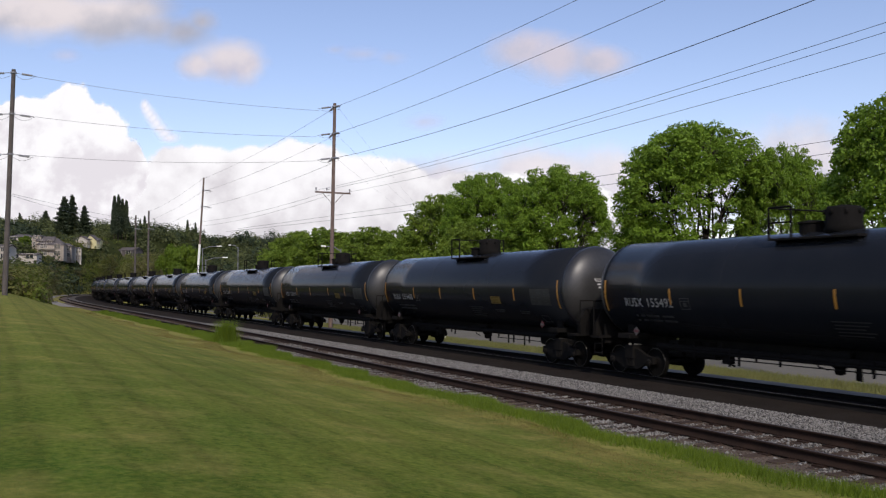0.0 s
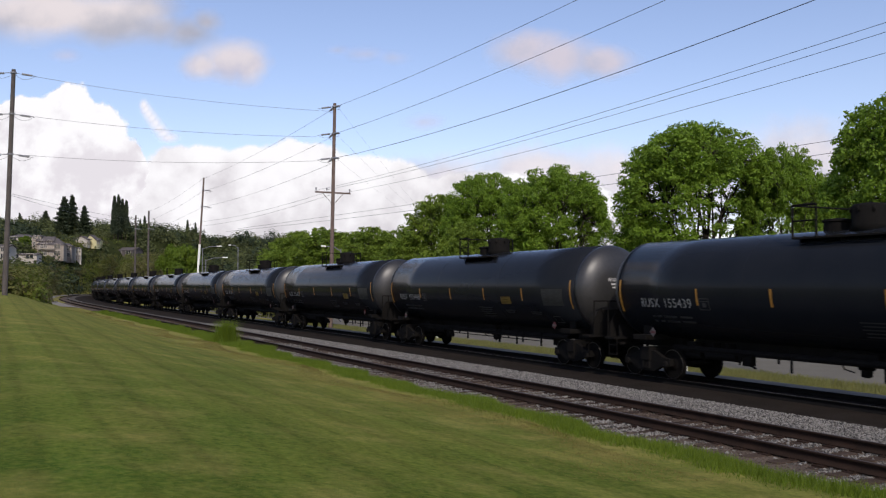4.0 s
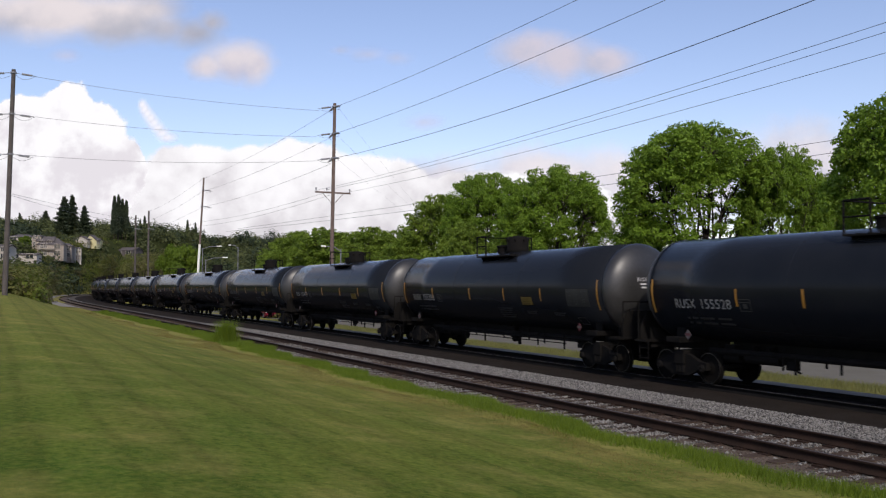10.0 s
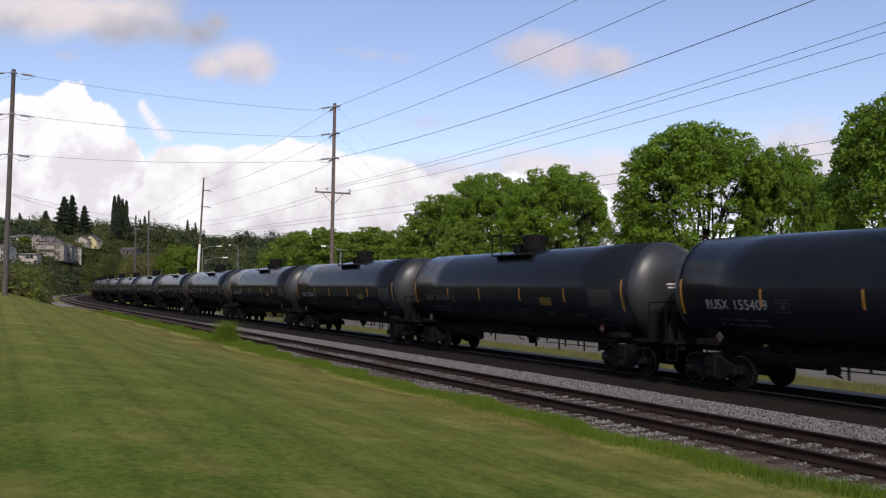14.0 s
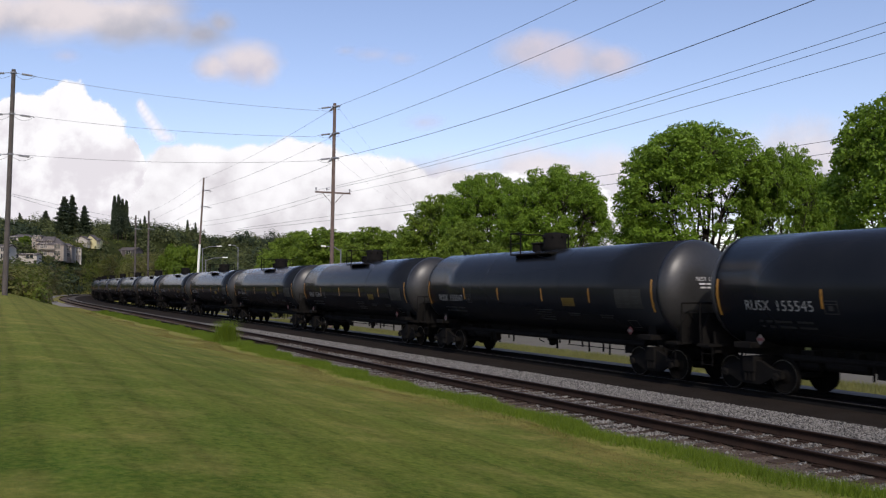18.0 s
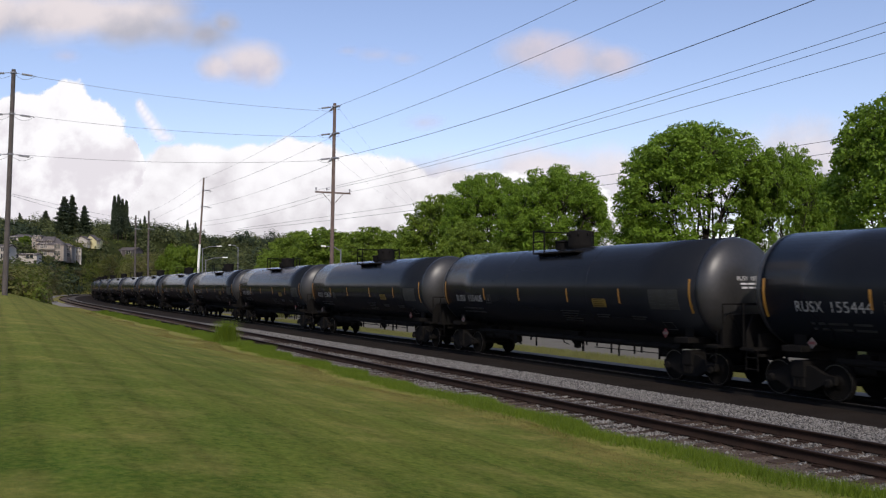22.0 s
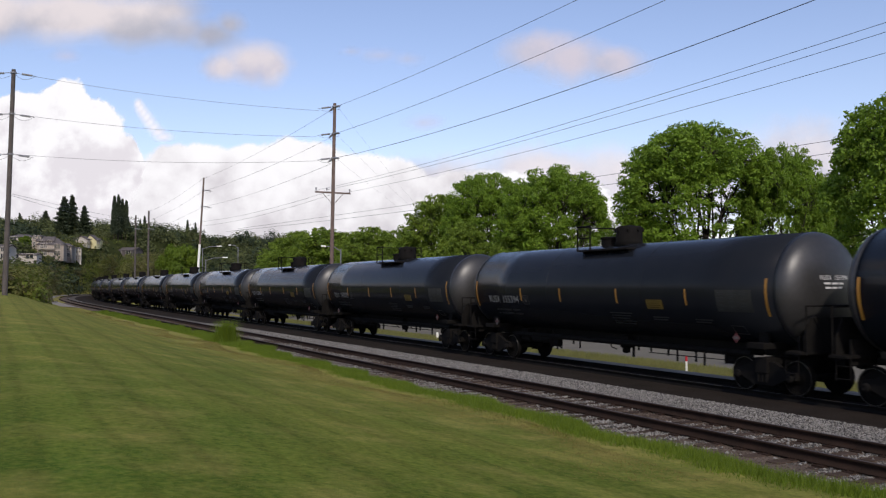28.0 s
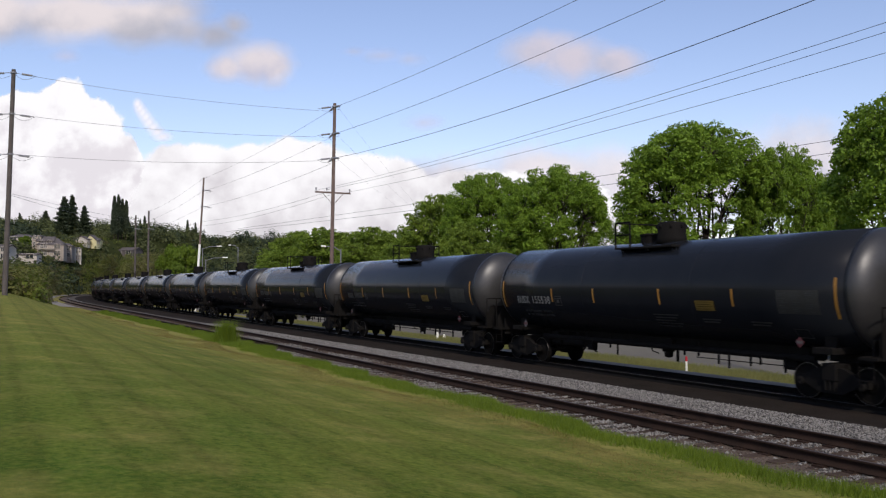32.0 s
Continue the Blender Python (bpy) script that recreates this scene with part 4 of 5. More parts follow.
def broad_tree(name, seed, height, width, leaves, leaf=0.13, bole=0.2, sprays=90, mat=None, ball=1.15, fill=0.5, bare=0.0):
    """Trunk with upright limbs and a crown of leafy sprays; the base at the origin."""
    rnd = np.random.default_rng(seed)
    r2 = random.Random(seed)
    t = new(name)
    bm = bmesh.new()
    tr = height * 0.02
    z0 = height * bole
    rod(bm, (0, 0, -0.3), (0, 0, z0), tr * 1.1, 10, tr * 0.8)
    sp = crown_sprays(width, z0 * 0.9, height, sprays, rnd, ball, fill)
    if bare:
        open_top = height * (0.62 + 0.08 * np.sin(sp[:, 0] * 1.3))
        thin = (sp[:, 2] < open_top) & (sp[:, 0] > -width * 0.12) & (rnd.uniform(0, 1, len(sp)) < bare)
        sp = sp[~thin]
    # main limbs fan out of the fork, and each spray hangs on the nearest one
    tips = []
    for i in range(20 if bare else 13):
        a = i * 2.4 + r2.uniform(-0.4, 0.4)
        rr = width * r2.uniform(0.12, 0.36) * (0.4 if i == 0 else 1)
        tip = Vector((rr * math.cos(a), rr * math.sin(a), height * r2.uniform(0.66, 0.9) - rr * 0.35))
        base = Vector((0, 0, z0 * r2.uniform(0.6, 1.0)))
        limb(bm, base, tip, tr * 0.36, tr * 0.12, 6, 0.07, r2)
        tips.append((base, tip))
    joints = [(base.lerp(tip, q), q) for base, tip in tips for q in (0.35, 0.5, 0.65, 0.8, 0.95)]
    spots_j = np.array([j[0][:] for j in joints])
    extra = np.array([abs(j[1] - 0.6) for j in joints])
    for i, g in enumerate(sp):
        c = Vector(g[:3])
        k = int(np.argmin(np.linalg.norm(spots_j - g[:3], axis=1) + extra))
        limb(bm, joints[k][0], c, tr * 0.11, tr * 0.035, 3, 0.08, r2)
        if i % 3 == 0:
            d = Vector((r2.uniform(-1, 1), r2.uniform(-1, 1), r2.uniform(-0.2, 1))).normalized()
            rod(bm, c, c + d * g[3] * 1.2, tr * 0.045, 3, tr * 0.025)
    part("trunk", bm, M_BARK, t, "grey-brown trunk with many upright limbs", True)
    w = sp[:, 3] ** 2
    pick = rnd.choice(len(sp), leaves, p=w / w.sum())
    d = rnd.normal(0, 1, (leaves, 3))
    d /= np.linalg.norm(d, axis=1)[:, None]
    d[:, 2] = np.where(rnd.uniform(0, 1, leaves) < 0.5, np.abs(d[:, 2]), d[:, 2])
    rad = rnd.uniform(0.3, 1.0, (leaves, 1)) ** 0.35
    lump = 1 + 0.22 * np.sin(d[:, :1] * 5 + pick[:, None]) * np.sin(d[:, 1:2] * 6 + pick[:, None] * 2)
    c = sp[pick, :3] + d * rad * lump * sp[pick, 3:4] * np.array([1, 1, 0.8])
    v, f = leaf_quads(c, leaf, rnd, leaf * 0.5, facing=d)
    sheet("crown", v, f, mat or M_LEAF, t)
    return t


def fir(name, seed, height, width, leaves):
    rnd = np.random.default_rng(seed)
    t = new(name)
    bm = bmesh.new()
    rod(bm, (0, 0, -0.3), (0, 0, height * 0.97), height * 0.018, 8, 0.03)
    part("trunk", bm, M_BARK, t)
    u = rnd.uniform(0, 1, leaves) ** 0.62
    z = height * (0.08 + 0.92 * (1 - u))
    tier = 0.72 + 0.28 * np.sin(z * 9.0 / height * 6.28)
    rad = width / 2 * u ** 0.68 * tier * rnd.uniform(0.1, 1.1, leaves) ** 0.6
    a = rnd.uniform(0, 6.283, leaves)
    rad *= 0.72 + 0.34 * np.sin(a * 3 + z * 1.7) * np.sin(a * 2 - z * 0.8 + seed)
    c = np.stack([rad * np.cos(a), rad * np.sin(a), z - rad * 0.25], 1)
    v, f = leaf_quads(c, height * 0.015, rnd, height * 0.010, 1.0)
    sheet("crown", v, f, M_FIR, t)
    return t


def plant(kinds, x, y, scale, turn, label, category="tree", group="", dz=0.0, wide=1.0):
    src, used = kinds
    m = pose(x, y, float(ground_z(x, y)) + dz, 0, 0, turn) @ Matrix.Diagonal((scale * wide, scale * wide, scale, 1))
    if not used:
        kinds[1] = 1
        src.matrix_world = m
        ob = src
    else:
        ob = copy_thing(src, Matrix())
        ob.matrix_basis = m
    return tagged(ob, label, category, group)


ROW = "trees along the road"
big_a = [broad_tree("maple_tree", 11, 13.4, 9.6, 76000, 0.083, 0.12, 1150, None, 0.40, 0.64, 0.84), 0]
big_b = [broad_tree("maple_tree", 12, 13.0, 9.6, 78000, 0.088, 0.12, 1050, None, 0.42, 0.55, 0.72), 0]
big_c = [broad_tree("maple_tree", 13, 11.5, 8.6, 36000, 0.125, 0.10, 520, M_LEAF2, 0.46, 0.4), 0]


def row_spot(px, side=22.0):
    """Where a line of sight crosses the row of trees beyond the road."""
    k = (px - 784) / F
    y = (19.38 + side) / (0.8907 * k + 0.4545)
    return k * y, y


for kinds, px, side, top, turn, wide in ((big_a, 1238, 22, 226, 0, 1.1), (big_b, 1388, 25, 267, 140, 0.66), (big_b, 1632, 20, 162, 180, 0.92), (big_a, 1800, 22, 150, 200, 1.0),
                                         (big_b, 984, 21, 296, 10, 0.97), (big_a, 862, 23, 306, 120, 0.95), (big_c, 778, 22, 347, 60, 0.95),
                                         (big_c, 1470, 32, 318, 310, 0.6), (big_c, 1142, 20, 392, 200, 0.5), (big_c, 925, 19, 380, 0, 0.8), (big_c, 820, 18, 395, 100, 0.8)):
    x, y = row_spot(px, side)
    h = 2.69 + (507.2 - top) / F * y - float(ground_z(x, y))
    base = {id(big_a): 13.6, id(big_b): 13.0, id(big_c): 11.5}[id(kinds)]
    plant(kinds, x, y, (1.035 if px < 1000 else 1.06) * h / base, turn, "full green maple tree with dense spring leaves, beside the road", "tree", ROW, 0, wide)
for px, side, top, turn, s in ((690, 24, 405, 0, 0), (655, 22, 398, 70, 0), (610, 25, 408, 140, 0), (572, 22, 400, 220, 0), (530, 24, 406, 300, 0), (505, 27, 418, 30, 0), (715, 18, 420, 30, 0), (495, 18, 440, 90, 0)):
    x, y = row_spot(px, side)
    h = 2.69 + (507.2 - top) / F * y - float(ground_z(x, y))
    plant(big_c, x, y, h / 11.5, turn, "light green leafy tree in the distant row", "tree", ROW, 0, 1.15)
# ---- left background ----
# ---- houses on the hill ----
M_SIDING = material("beige_siding", (0.31, 0.26, 0.21), 0.8, 0, (0.25, 0.21, 0.17), 0.6, 12, 0.1)
M_SIDINGB = material("brown_siding", (0.22, 0.19, 0.165), 0.8, 0, (0.175, 0.15, 0.13), 0.6, 12, 0.1)
M_SIDINGW = material("white_siding", (0.50, 0.45, 0.38), 0.8, 0, (0.4, 0.36, 0.305), 0.6, 12, 0.1)
M_SIDINGY = material("cream_siding", (0.60, 0.55, 0.30), 0.8, 0, (0.5, 0.45, 0.25), 0.6, 12, 0.1)
M_ROOF = material("grey_shingle_roof", (0.125, 0.11, 0.105), 0.9, 0, (0.085, 0.075, 0.072), 0.8, 10, 0.3, 0.5, 0.1)
M_PANE = material("dark_window_glass", (0.02, 0.025, 0.03), 0.08, 0, (0.03, 0.035, 0.04), 1, 5, 0, spec=0.8)
SEEN = []


def house(px, py, dist, width, depth, storeys, wall, label, turn=0, roof="gable", ridge=1.8, balcony=False):
    for q in np.arange(215, 620, 3.0):
        p = at(px, py, float(q))
        if float(ground_z(p.x, p.y)) > p.z - 0.6:
            break
    else:
        q, p = dist, at(px, py, dist)
        p.z = float(ground_z(p.x, p.y))
    SEEN.append((px - width / dist * F * 0.55, px + width / dist * F * 0.55, py, float(q)))
    width, depth, ridge = width * float(q) / dist, depth * float(q) / dist, ridge * float(q) / dist
    h = storeys * 2.25 * float(q) / dist
    e = empty("house", label, "house", "houses on the hill", Matrix.Translation(p) @ pose(0, 0, 0, 0, 0, turn))
    bm = bmesh.new()
    box(bm, (0, 0, h / 2 - 0.5), (width, depth, h + 1))
    part("wall", bm, wall, e)
    bm = bmesh.new()
    o = 0.35
    if roof == "gable":
        # two thick slopes over gable walls
        for e0 in (-1, 1):
            pts = [(x, y, z) for z0 in (0.0, -0.2) for x, y, z in ((-width / 2 - o, e0 * (depth / 2 + o), h - 0.1 + z0), (width / 2 + o, e0 * (depth / 2 + o), h - 0.1 + z0), (width / 2 + o, 0, h + ridge + z0), (-width / 2 - o, 0, h + ridge + z0))]
            a = [bm.verts.new(q) for q in pts]
            for q in ((0, 1, 2, 3), (7, 6, 5, 4), (0, 4, 5, 1), (1, 5, 6, 2), (2, 6, 7, 3), (3, 7, 4, 0)):
                bm.faces.new([a[i] for i in q])
        bmesh.ops.recalc_face_normals(bm, faces=bm.faces)
        gb = bmesh.new()
        a = [gb.verts.new((x, y, z)) for x in (-width / 2, width / 2) for y, z in ((-depth / 2, h), (depth / 2, h), (0, h + ridge - 0.22))]
        for q in ((0, 1, 2), (5, 4, 3), (0, 3, 4, 1), (1, 4, 5, 2), (2, 5, 3, 0)):
            gb.faces.new([a[i] for i in q])
        bmesh.ops.recalc_face_normals(gb, faces=gb.faces)
        part("gable_wall", gb, wall, e)
    else:
        a = [bm.verts.new(q) for q in ((-width / 2 - o, -depth / 2 - o, h - 0.1), (width / 2 + o, -depth / 2 - o, h - 0.1), (width / 2 + o, depth / 2 + o, h - 0.1), (-width / 2 - o, depth / 2 + o, h - 0.1), (-width * 0.2, 0, h + ridge), (width * 0.2, 0, h + ridge))]
        for q in ((0, 1, 5, 4), (2, 3, 4, 5), (1, 2, 5), (3, 0, 4), (3, 2, 1, 0)):
            bm.faces.new([a[i] for i in q])
    part("roof", bm, M_ROOF, e, "grey shingled roof")
    if balcony:
        for s in range(storeys):
            z = s * h / storeys + 0.55
            bm = bmesh.new()
            box(bm, (-width * 0.14, -depth / 2 - 0.7, z), (width * 0.62, 1.4, 0.16))
            bal = part("balcony", bm, M_SIDINGW, e, "white balcony with railing")
            bm = bmesh.new()
            box(bm, (-width * 0.14, -depth / 2 - 1.35, z + 1.0), (width * 0.62, 0.1, 0.12))
            for i in range(9):
                box(bm, (-width * 0.14 + (i / 8 - 0.5) * width * 0.6, -depth / 2 - 1.35, z + 0.5), (0.1, 0.1, 1.0))
            part("balcony_railing", bm, M_SIDINGW, bal)
    k = max(2, int(width / 3))
    for s in range(storeys):
        for i in range(k):
            bm = bmesh.new()
            x = (i + 0.5) / k * width - width / 2
            box(bm, (0, 0, 0), (width / k * 0.5, 0.12, 1.4), Matrix.Translation((x, -depth / 2 - 0.02, s * h / storeys + 1.6)))
            w = part("window", bm, M_PANE, e)
            bm = bmesh.new()
            for dx in (-1, 0, 1):
                box(bm, (x + dx * width / k * 0.25, -depth / 2 - 0.1, s * h / storeys + 1.6), (0.09, 0.1, 1.5))
            for dz in (-0.72, 0.72):
                box(bm, (x, -depth / 2 - 0.1, s * h / storeys + 1.6 + dz), (width / k * 0.5 + 0.1, 0.1, 0.09))
            part("window_frame", bm, M_SIDINGW, w)
    return e


house(92, 457, 300, 8.3, 7, 2, M_SIDING, "beige house with grey hipped roof and white balconies on the hillside", 14, "hip", 2.3, True)
house(82, 450, 306, 5.2, 6, 2, M_SIDINGW, "pale house with grey gable roof on the hillside", 14, "gable", 1.6)
house(117, 460, 297, 4.2, 6, 2, M_SIDINGB, "brown-sided house block with grey roof", 14, "hip", 1.0)
house(130, 463, 294, 1.5, 4, 2, M_SIDINGW, "narrow pale stair tower of a house", 14, "hip", 0.4)
house(138, 464, 294, 2.0, 4, 2, M_SIDINGW, "narrow white house wing with balconies", 20, "hip", 0.4)
house(68, 441, 312, 3.0, 5, 2, M_SIDING, "small beige house with low roof on the hill", 8, "hip", 0.5)
house(40, 432, 322, 9.0, 7, 1, M_SIDINGW, "long low white house half hidden by trees", 8, "hip", 1.2)
house(162, 436, 330, 2.4, 5, 1, M_SIDINGY, "small cream house with steep gable on the hill", 80, "gable", 2.0)
house(172, 436, 332, 2.0, 5, 1, M_SIDINGY, "small cream house annex with low roof", 0, "gable", 0.7)
house(146, 434, 335, 2.0, 5, 1, M_SIDINGW, "small white house with gable roof", 75, "gable", 1.2)
house(227, 455, 300, 7.2, 6, 1, M_ROOF, "low grey house with broad roof among trees", -12, "gable", 1.0)
house(384, 425, 470, 6.5, 8, 1, M_SIDINGW, "distant pale house on the hill crest", 10, "hip", 1.3)
house(396, 424, 480, 4.5, 7, 1, M_SIDINGW, "distant white house on the hill crest", -8, "gable", 1.2)
house(6, 464, 275, 5, 6, 2, M_SIDINGW, "pale house behind the brush", 0, "gable", 1.0)
house(18, 392, 430, 6, 7, 1, M_SIDINGW, "distant white house high on the hill", 0, "gable", 1.0)
house(44, 463, 272, 8.5, 4, 1, M_SIDINGW, "long white low building behind the brush", 4, "gable", 0.3)


SEEN += [(98, 136, 420, 343), (138, 157, 420, 345), (192, 226, 418, 340)]


def clear_top(px, dist, top, spread):
    """Plants that stand before a house stay below its foot."""
    for a, b, foot, far in SEEN:
        if a - spread < px < b + spread and dist < far + 6:
            top = max(top, foot - 5)
    return top


def poplar(name, seed, height, width, leaves):
    rnd = np.random.default_rng(seed)
    t = new(name)
    bm = bmesh.new()
    rod(bm, (0, 0, -0.3), (0, 0, height * 0.9), height * 0.017, 8, 0.03)
    part("trunk", bm, M_BARK, t)
    k = 80
    zz = rnd.uniform(0.14, 0.94, k) * height
    out = width / 2 * (1 - zz / height) ** 0.6 * np.clip(zz / height / 0.16, 0.3, 1)
    aa = rnd.uniform(0, 6.283, k)
    cc = np.stack([out * 0.62 * np.cos(aa), out * 0.62 * np.sin(aa), zz], 1)
    pick = rnd.integers(0, k, leaves)
    d = rnd.normal(0, 1, (leaves, 3))
    d /= np.linalg.norm(d, axis=1)[:, None]
    c = cc[pick] + d * rnd.uniform(0.3, 1, (leaves, 1)) * np.stack([out[pick] * 0.42, out[pick] * 0.42, np.full(leaves, height * 0.07)], 1)
    v, f = leaf_quads(c, height * 0.012, rnd, height * 0.008, 0.6, facing=d)
    sheet("crown", v, f, M_FIR, t)
    return t


firs = [fir("fir_tree", 21, 20.0, 8.4, 11000), 0]
poplars = [poplar("poplar_tree", 22, 20.0, 5.6, 11000), 0]
CON = "conifers on the hill"
for kind, px, dist, top, w, turn in ((firs, 112, 348, 348, 1.75, 0), (firs, 126, 352, 345, 1.35, 50), (firs, 148, 350, 364, 1.7, 90), (poplars, 201, 345, 346, 0.8, 140), (poplars, 208, 347, 344, 0.85, 60), (poplars, 215, 350, 351, 0.85, 10), (poplars, 222, 351, 354, 0.85, 200), (firs, 79, 400, 373, 2.2, 200),
                                     (firs, 33, 450, 377, 1.0, 20), (firs, 255, 450, 382, 1.0, 70), (firs, 247, 452, 388, 1.0, 170), (firs, 331, 460, 389, 0.9, 90), (firs, 345, 462, 394, 0.9, 30), (firs, 104, 400, 372, 1.2, 60)):
    p = at(px, top, dist)
    g = float(ground_z(p.x, p.y))
    plant(kind, p.x, p.y, (p.z - g) / 20.0, turn, "dark green conifer on the hillside" if kind is firs else "tall dark green poplar on the hillside", "tree", CON, 0, w)


def woods(name, label, spots, count, leaf, mat, seed):
    """A belt of bushes or far trees: mounds of leaf clumps at spots (x, y, z, radius, height)."""
    rnd = np.random.default_rng(seed)
    sp = np.array(spots, dtype=float)
    wgt = sp[:, 3] * sp[:, 4]
    pick = rnd.choice(len(sp), count // 10, p=wgt / wgt.sum())
    d = rnd.normal(0, 1, (len(pick), 3))
    d /= np.linalg.norm(d, axis=1)[:, None]
    d[:, 2] = np.abs(d[:, 2])
    rad = rnd.uniform(0.35, 1.1, (len(pick), 1)) ** 0.5
    c = sp[pick, :3] + d * rad * np.stack([sp[pick, 3], sp[pick, 3], sp[pick, 4]], 1)
    c = np.repeat(c, 10, axis=0)
    v, f = leaf_quads(c, leaf, rnd, leaf * 1.6, facing=np.repeat(d, 10, axis=0), wild=0.3)
    return tagged(sheet(name, v, f, mat), label, "woods", kind="stuff")


rw = random.Random(7)
spots = []
while len(spots) < 2300:
    px = rw.uniform(-80, 640)
    dist = rw.uniform(225, 540)
    x = (px - 784) / F * dist
    g = float(ground_z(x, dist))
    d, _ = offsets(np.array([x]), np.array([dist]))
    if -6 < d[0] < NEAR + 5:
        continue
    h = rw.choice((2.5, 3.5, 4.5, 6.0)) * rw.uniform(0.8, 1.25)
    r = h * rw.uniform(0.55, 0.85)
    top = 507.2 - (g + h * 1.05 - 2.69) / dist * F
    low = clear_top(px, dist, top, r / dist * F)
    if low > top:
        h = max(0.5, h - (low - top) / F * dist)
        r = min(r, max(1.0, h))
    spots.append((x, dist, g, r, h))
for k, (mat, share, label) in enumerate(((M_WOODS, 0.5, "olive green woods covering the far hillside"), (M_WOODSDARK, 0.32, "dark evergreen trees mixed into the hillside woods"), (M_WOODSPALE, 0.18, "pale spring-green trees mixed into the hillside woods"))):
    a, b = int(len(spots) * (0, 0.5, 0.82)[k]), int(len(spots) * (0.5, 0.82, 1.0)[k])
    woods("hillside_woods", label, spots[a:b], int(250000 * share), 0.5, mat, 31 + 10 * k)
spots = []
for i in range(1000):
    px = rw.uniform(-120, 176)
    dist = rw.uniform(84, 150) if px < 60 else rw.uniform(130, 250)
    x = (px - 784) / F * dist
    g = float(ground_z(x, dist))
    d, _ = offsets(np.array([x]), np.array([dist]))
    if d[0] < NEAR + 3.4 + 0.012 * dist:
        continue
    top = clear_top(px, dist, rw.uniform(464, 500) - (10 if px > 140 else 0), 8)
    spots.append((x, dist, g - 0.3, rw.uniform(1.2, 2.6) * dist / 120, max(0.8, 2.69 + (507 - top) / F * dist - g)))
for i in range(760):
    px = rw.uniform(55, 300)
    dist = rw.uniform(205, 345)
    x = (px - 784) / F * dist
    g = float(ground_z(x, dist))
    d, _ = offsets(np.array([x]), np.array([dist]))
    if -6 < d[0] < NEAR + 5:
        continue
    top = clear_top(px, dist, rw.uniform(464, 500) - (26 if px > 150 else 0), 10)
    h = 2.69 + (507 - top) / F * dist - g
    h = max(h, 1.1)
    spots.append((x, dist, g - 0.3, rw.uniform(1.6, 3.2), h))
rw.shuffle(spots)
for k, (mat, share, label) in enumerate(((M_BRUSH, 0.45, "tangled olive green brush beside the lawn"), (M_BRUSHBROWN, 0.25, "brown twiggy brush beside the lawn"), (M_BRUSHGREEN, 0.3, "fresh green bushes in the brush beside the lawn"))):
    a, b = int(len(spots) * (0, 0.45, 0.7)[k]), int(len(spots) * (0.45, 0.7, 1.0)[k])
    woods("brush", label, spots[a:b], int(290000 * share), 0.2, mat, 32 + 10 * k)
spots = []
for i in range(260):
    px = rw.uniform(165, 760)
    side = rw.uniform(11, 26) if px < 520 else rw.uniform(17, 30)
    x, y = row_spot(px, side)
    if y > 330 or y < 0:
        continue
    g = float(ground_z(x, y))
    h = rw.uniform(1.5, 4.0)
    spots.append((x, y, g, h * 0.8, h))
woods("roadside_bushes", "low green bushes along the far side of the road", spots, 70000, 0.18, M_BRUSH, 33)
bush = [broad_tree("round_tree", 14, 5.0, 7.0, 30000, 0.10, 0.1, 90, M_LIME, 0.62, 0.2), 0]
x, y = row_spot(318, 14)
plant(bush, x, y, 1.3 * (2.69 + (507 - 441) / F * y + 0.4) / 5.0, 0, "bright yellow-green round tree behind the train", "tree", "", 0, 0.52)
for px, dist, top, turn, wide in ((43, 290, 414, 100, 0.62), (28, 288, 424, 10, 0.6)):
    p = at(px, top, dist)
    plant(bush, p.x, p.y, (p.z - float(ground_z(p.x, p.y))) / 5.0, turn, "small green round tree on the hillside", "tree", "", 0, wide)


# ---- street lamps and small things ----


def street_lamp(px, dist, top, reach, label):
    p = at(px, 507, dist)
    g = float(ground_z(p.x, p.y))
    h = at(px, top, dist).z - g
    e = empty("street_lamp", label, "street lamp", "street lamps", Matrix.Translation((p.x, p.y, g)))
    bm = bmesh.new()
    rod(bm, (0, 0, 0), (0, 0, h - 0.3), 0.09, 8, 0.06)
    part("lamp_pole", bm, M_INSUL, e)
    bm = bmesh.new()
    pipe(bm, [(0, 0, h - 0.5), (reach * 0.4, 0, h - 0.1), (reach, 0, h)], 0.05)
    part("lamp_arm", bm, M_INSUL, e)
    bm = bmesh.new()
    box(bm, (reach * 1.1, 0, h), (abs(reach) * 0.3, 0.3, 0.16), bev=0.04)
    part("lamp_head", bm, M_WHITE, e)
    return e


street_lamp(603, 90, 436, -1.6, "grey street lamp beside the road")
street_lamp(358, 150, 436, 2.6, "grey street lamp with a curved arm")
street_lamp(364, 130, 456, 2.6, "grey street lamp with a pale arm")
street_lamp(421, 140, 434, -1.2, "slim grey street lamp behind the train")

# white marker post with a red cap
mx, my, _ = on_line(0.2, -3.0)
post = empty("marker_post", "white marker post with red cap beside the main track", "marker post", "", Matrix.Translation((mx, my, -0.56)))
bm = bmesh.new()
rod(bm, (0, 0, -0.2), (0, 0, 0.56), 0.038, 10)
part("post", bm, M_WHITE, post)
bm = bmesh.new()
rod(bm, (0, 0, 0.56), (0, 0, 0.73), 0.042, 10, 0.038)
part("cap", bm, M_CAP, post, "red cap")


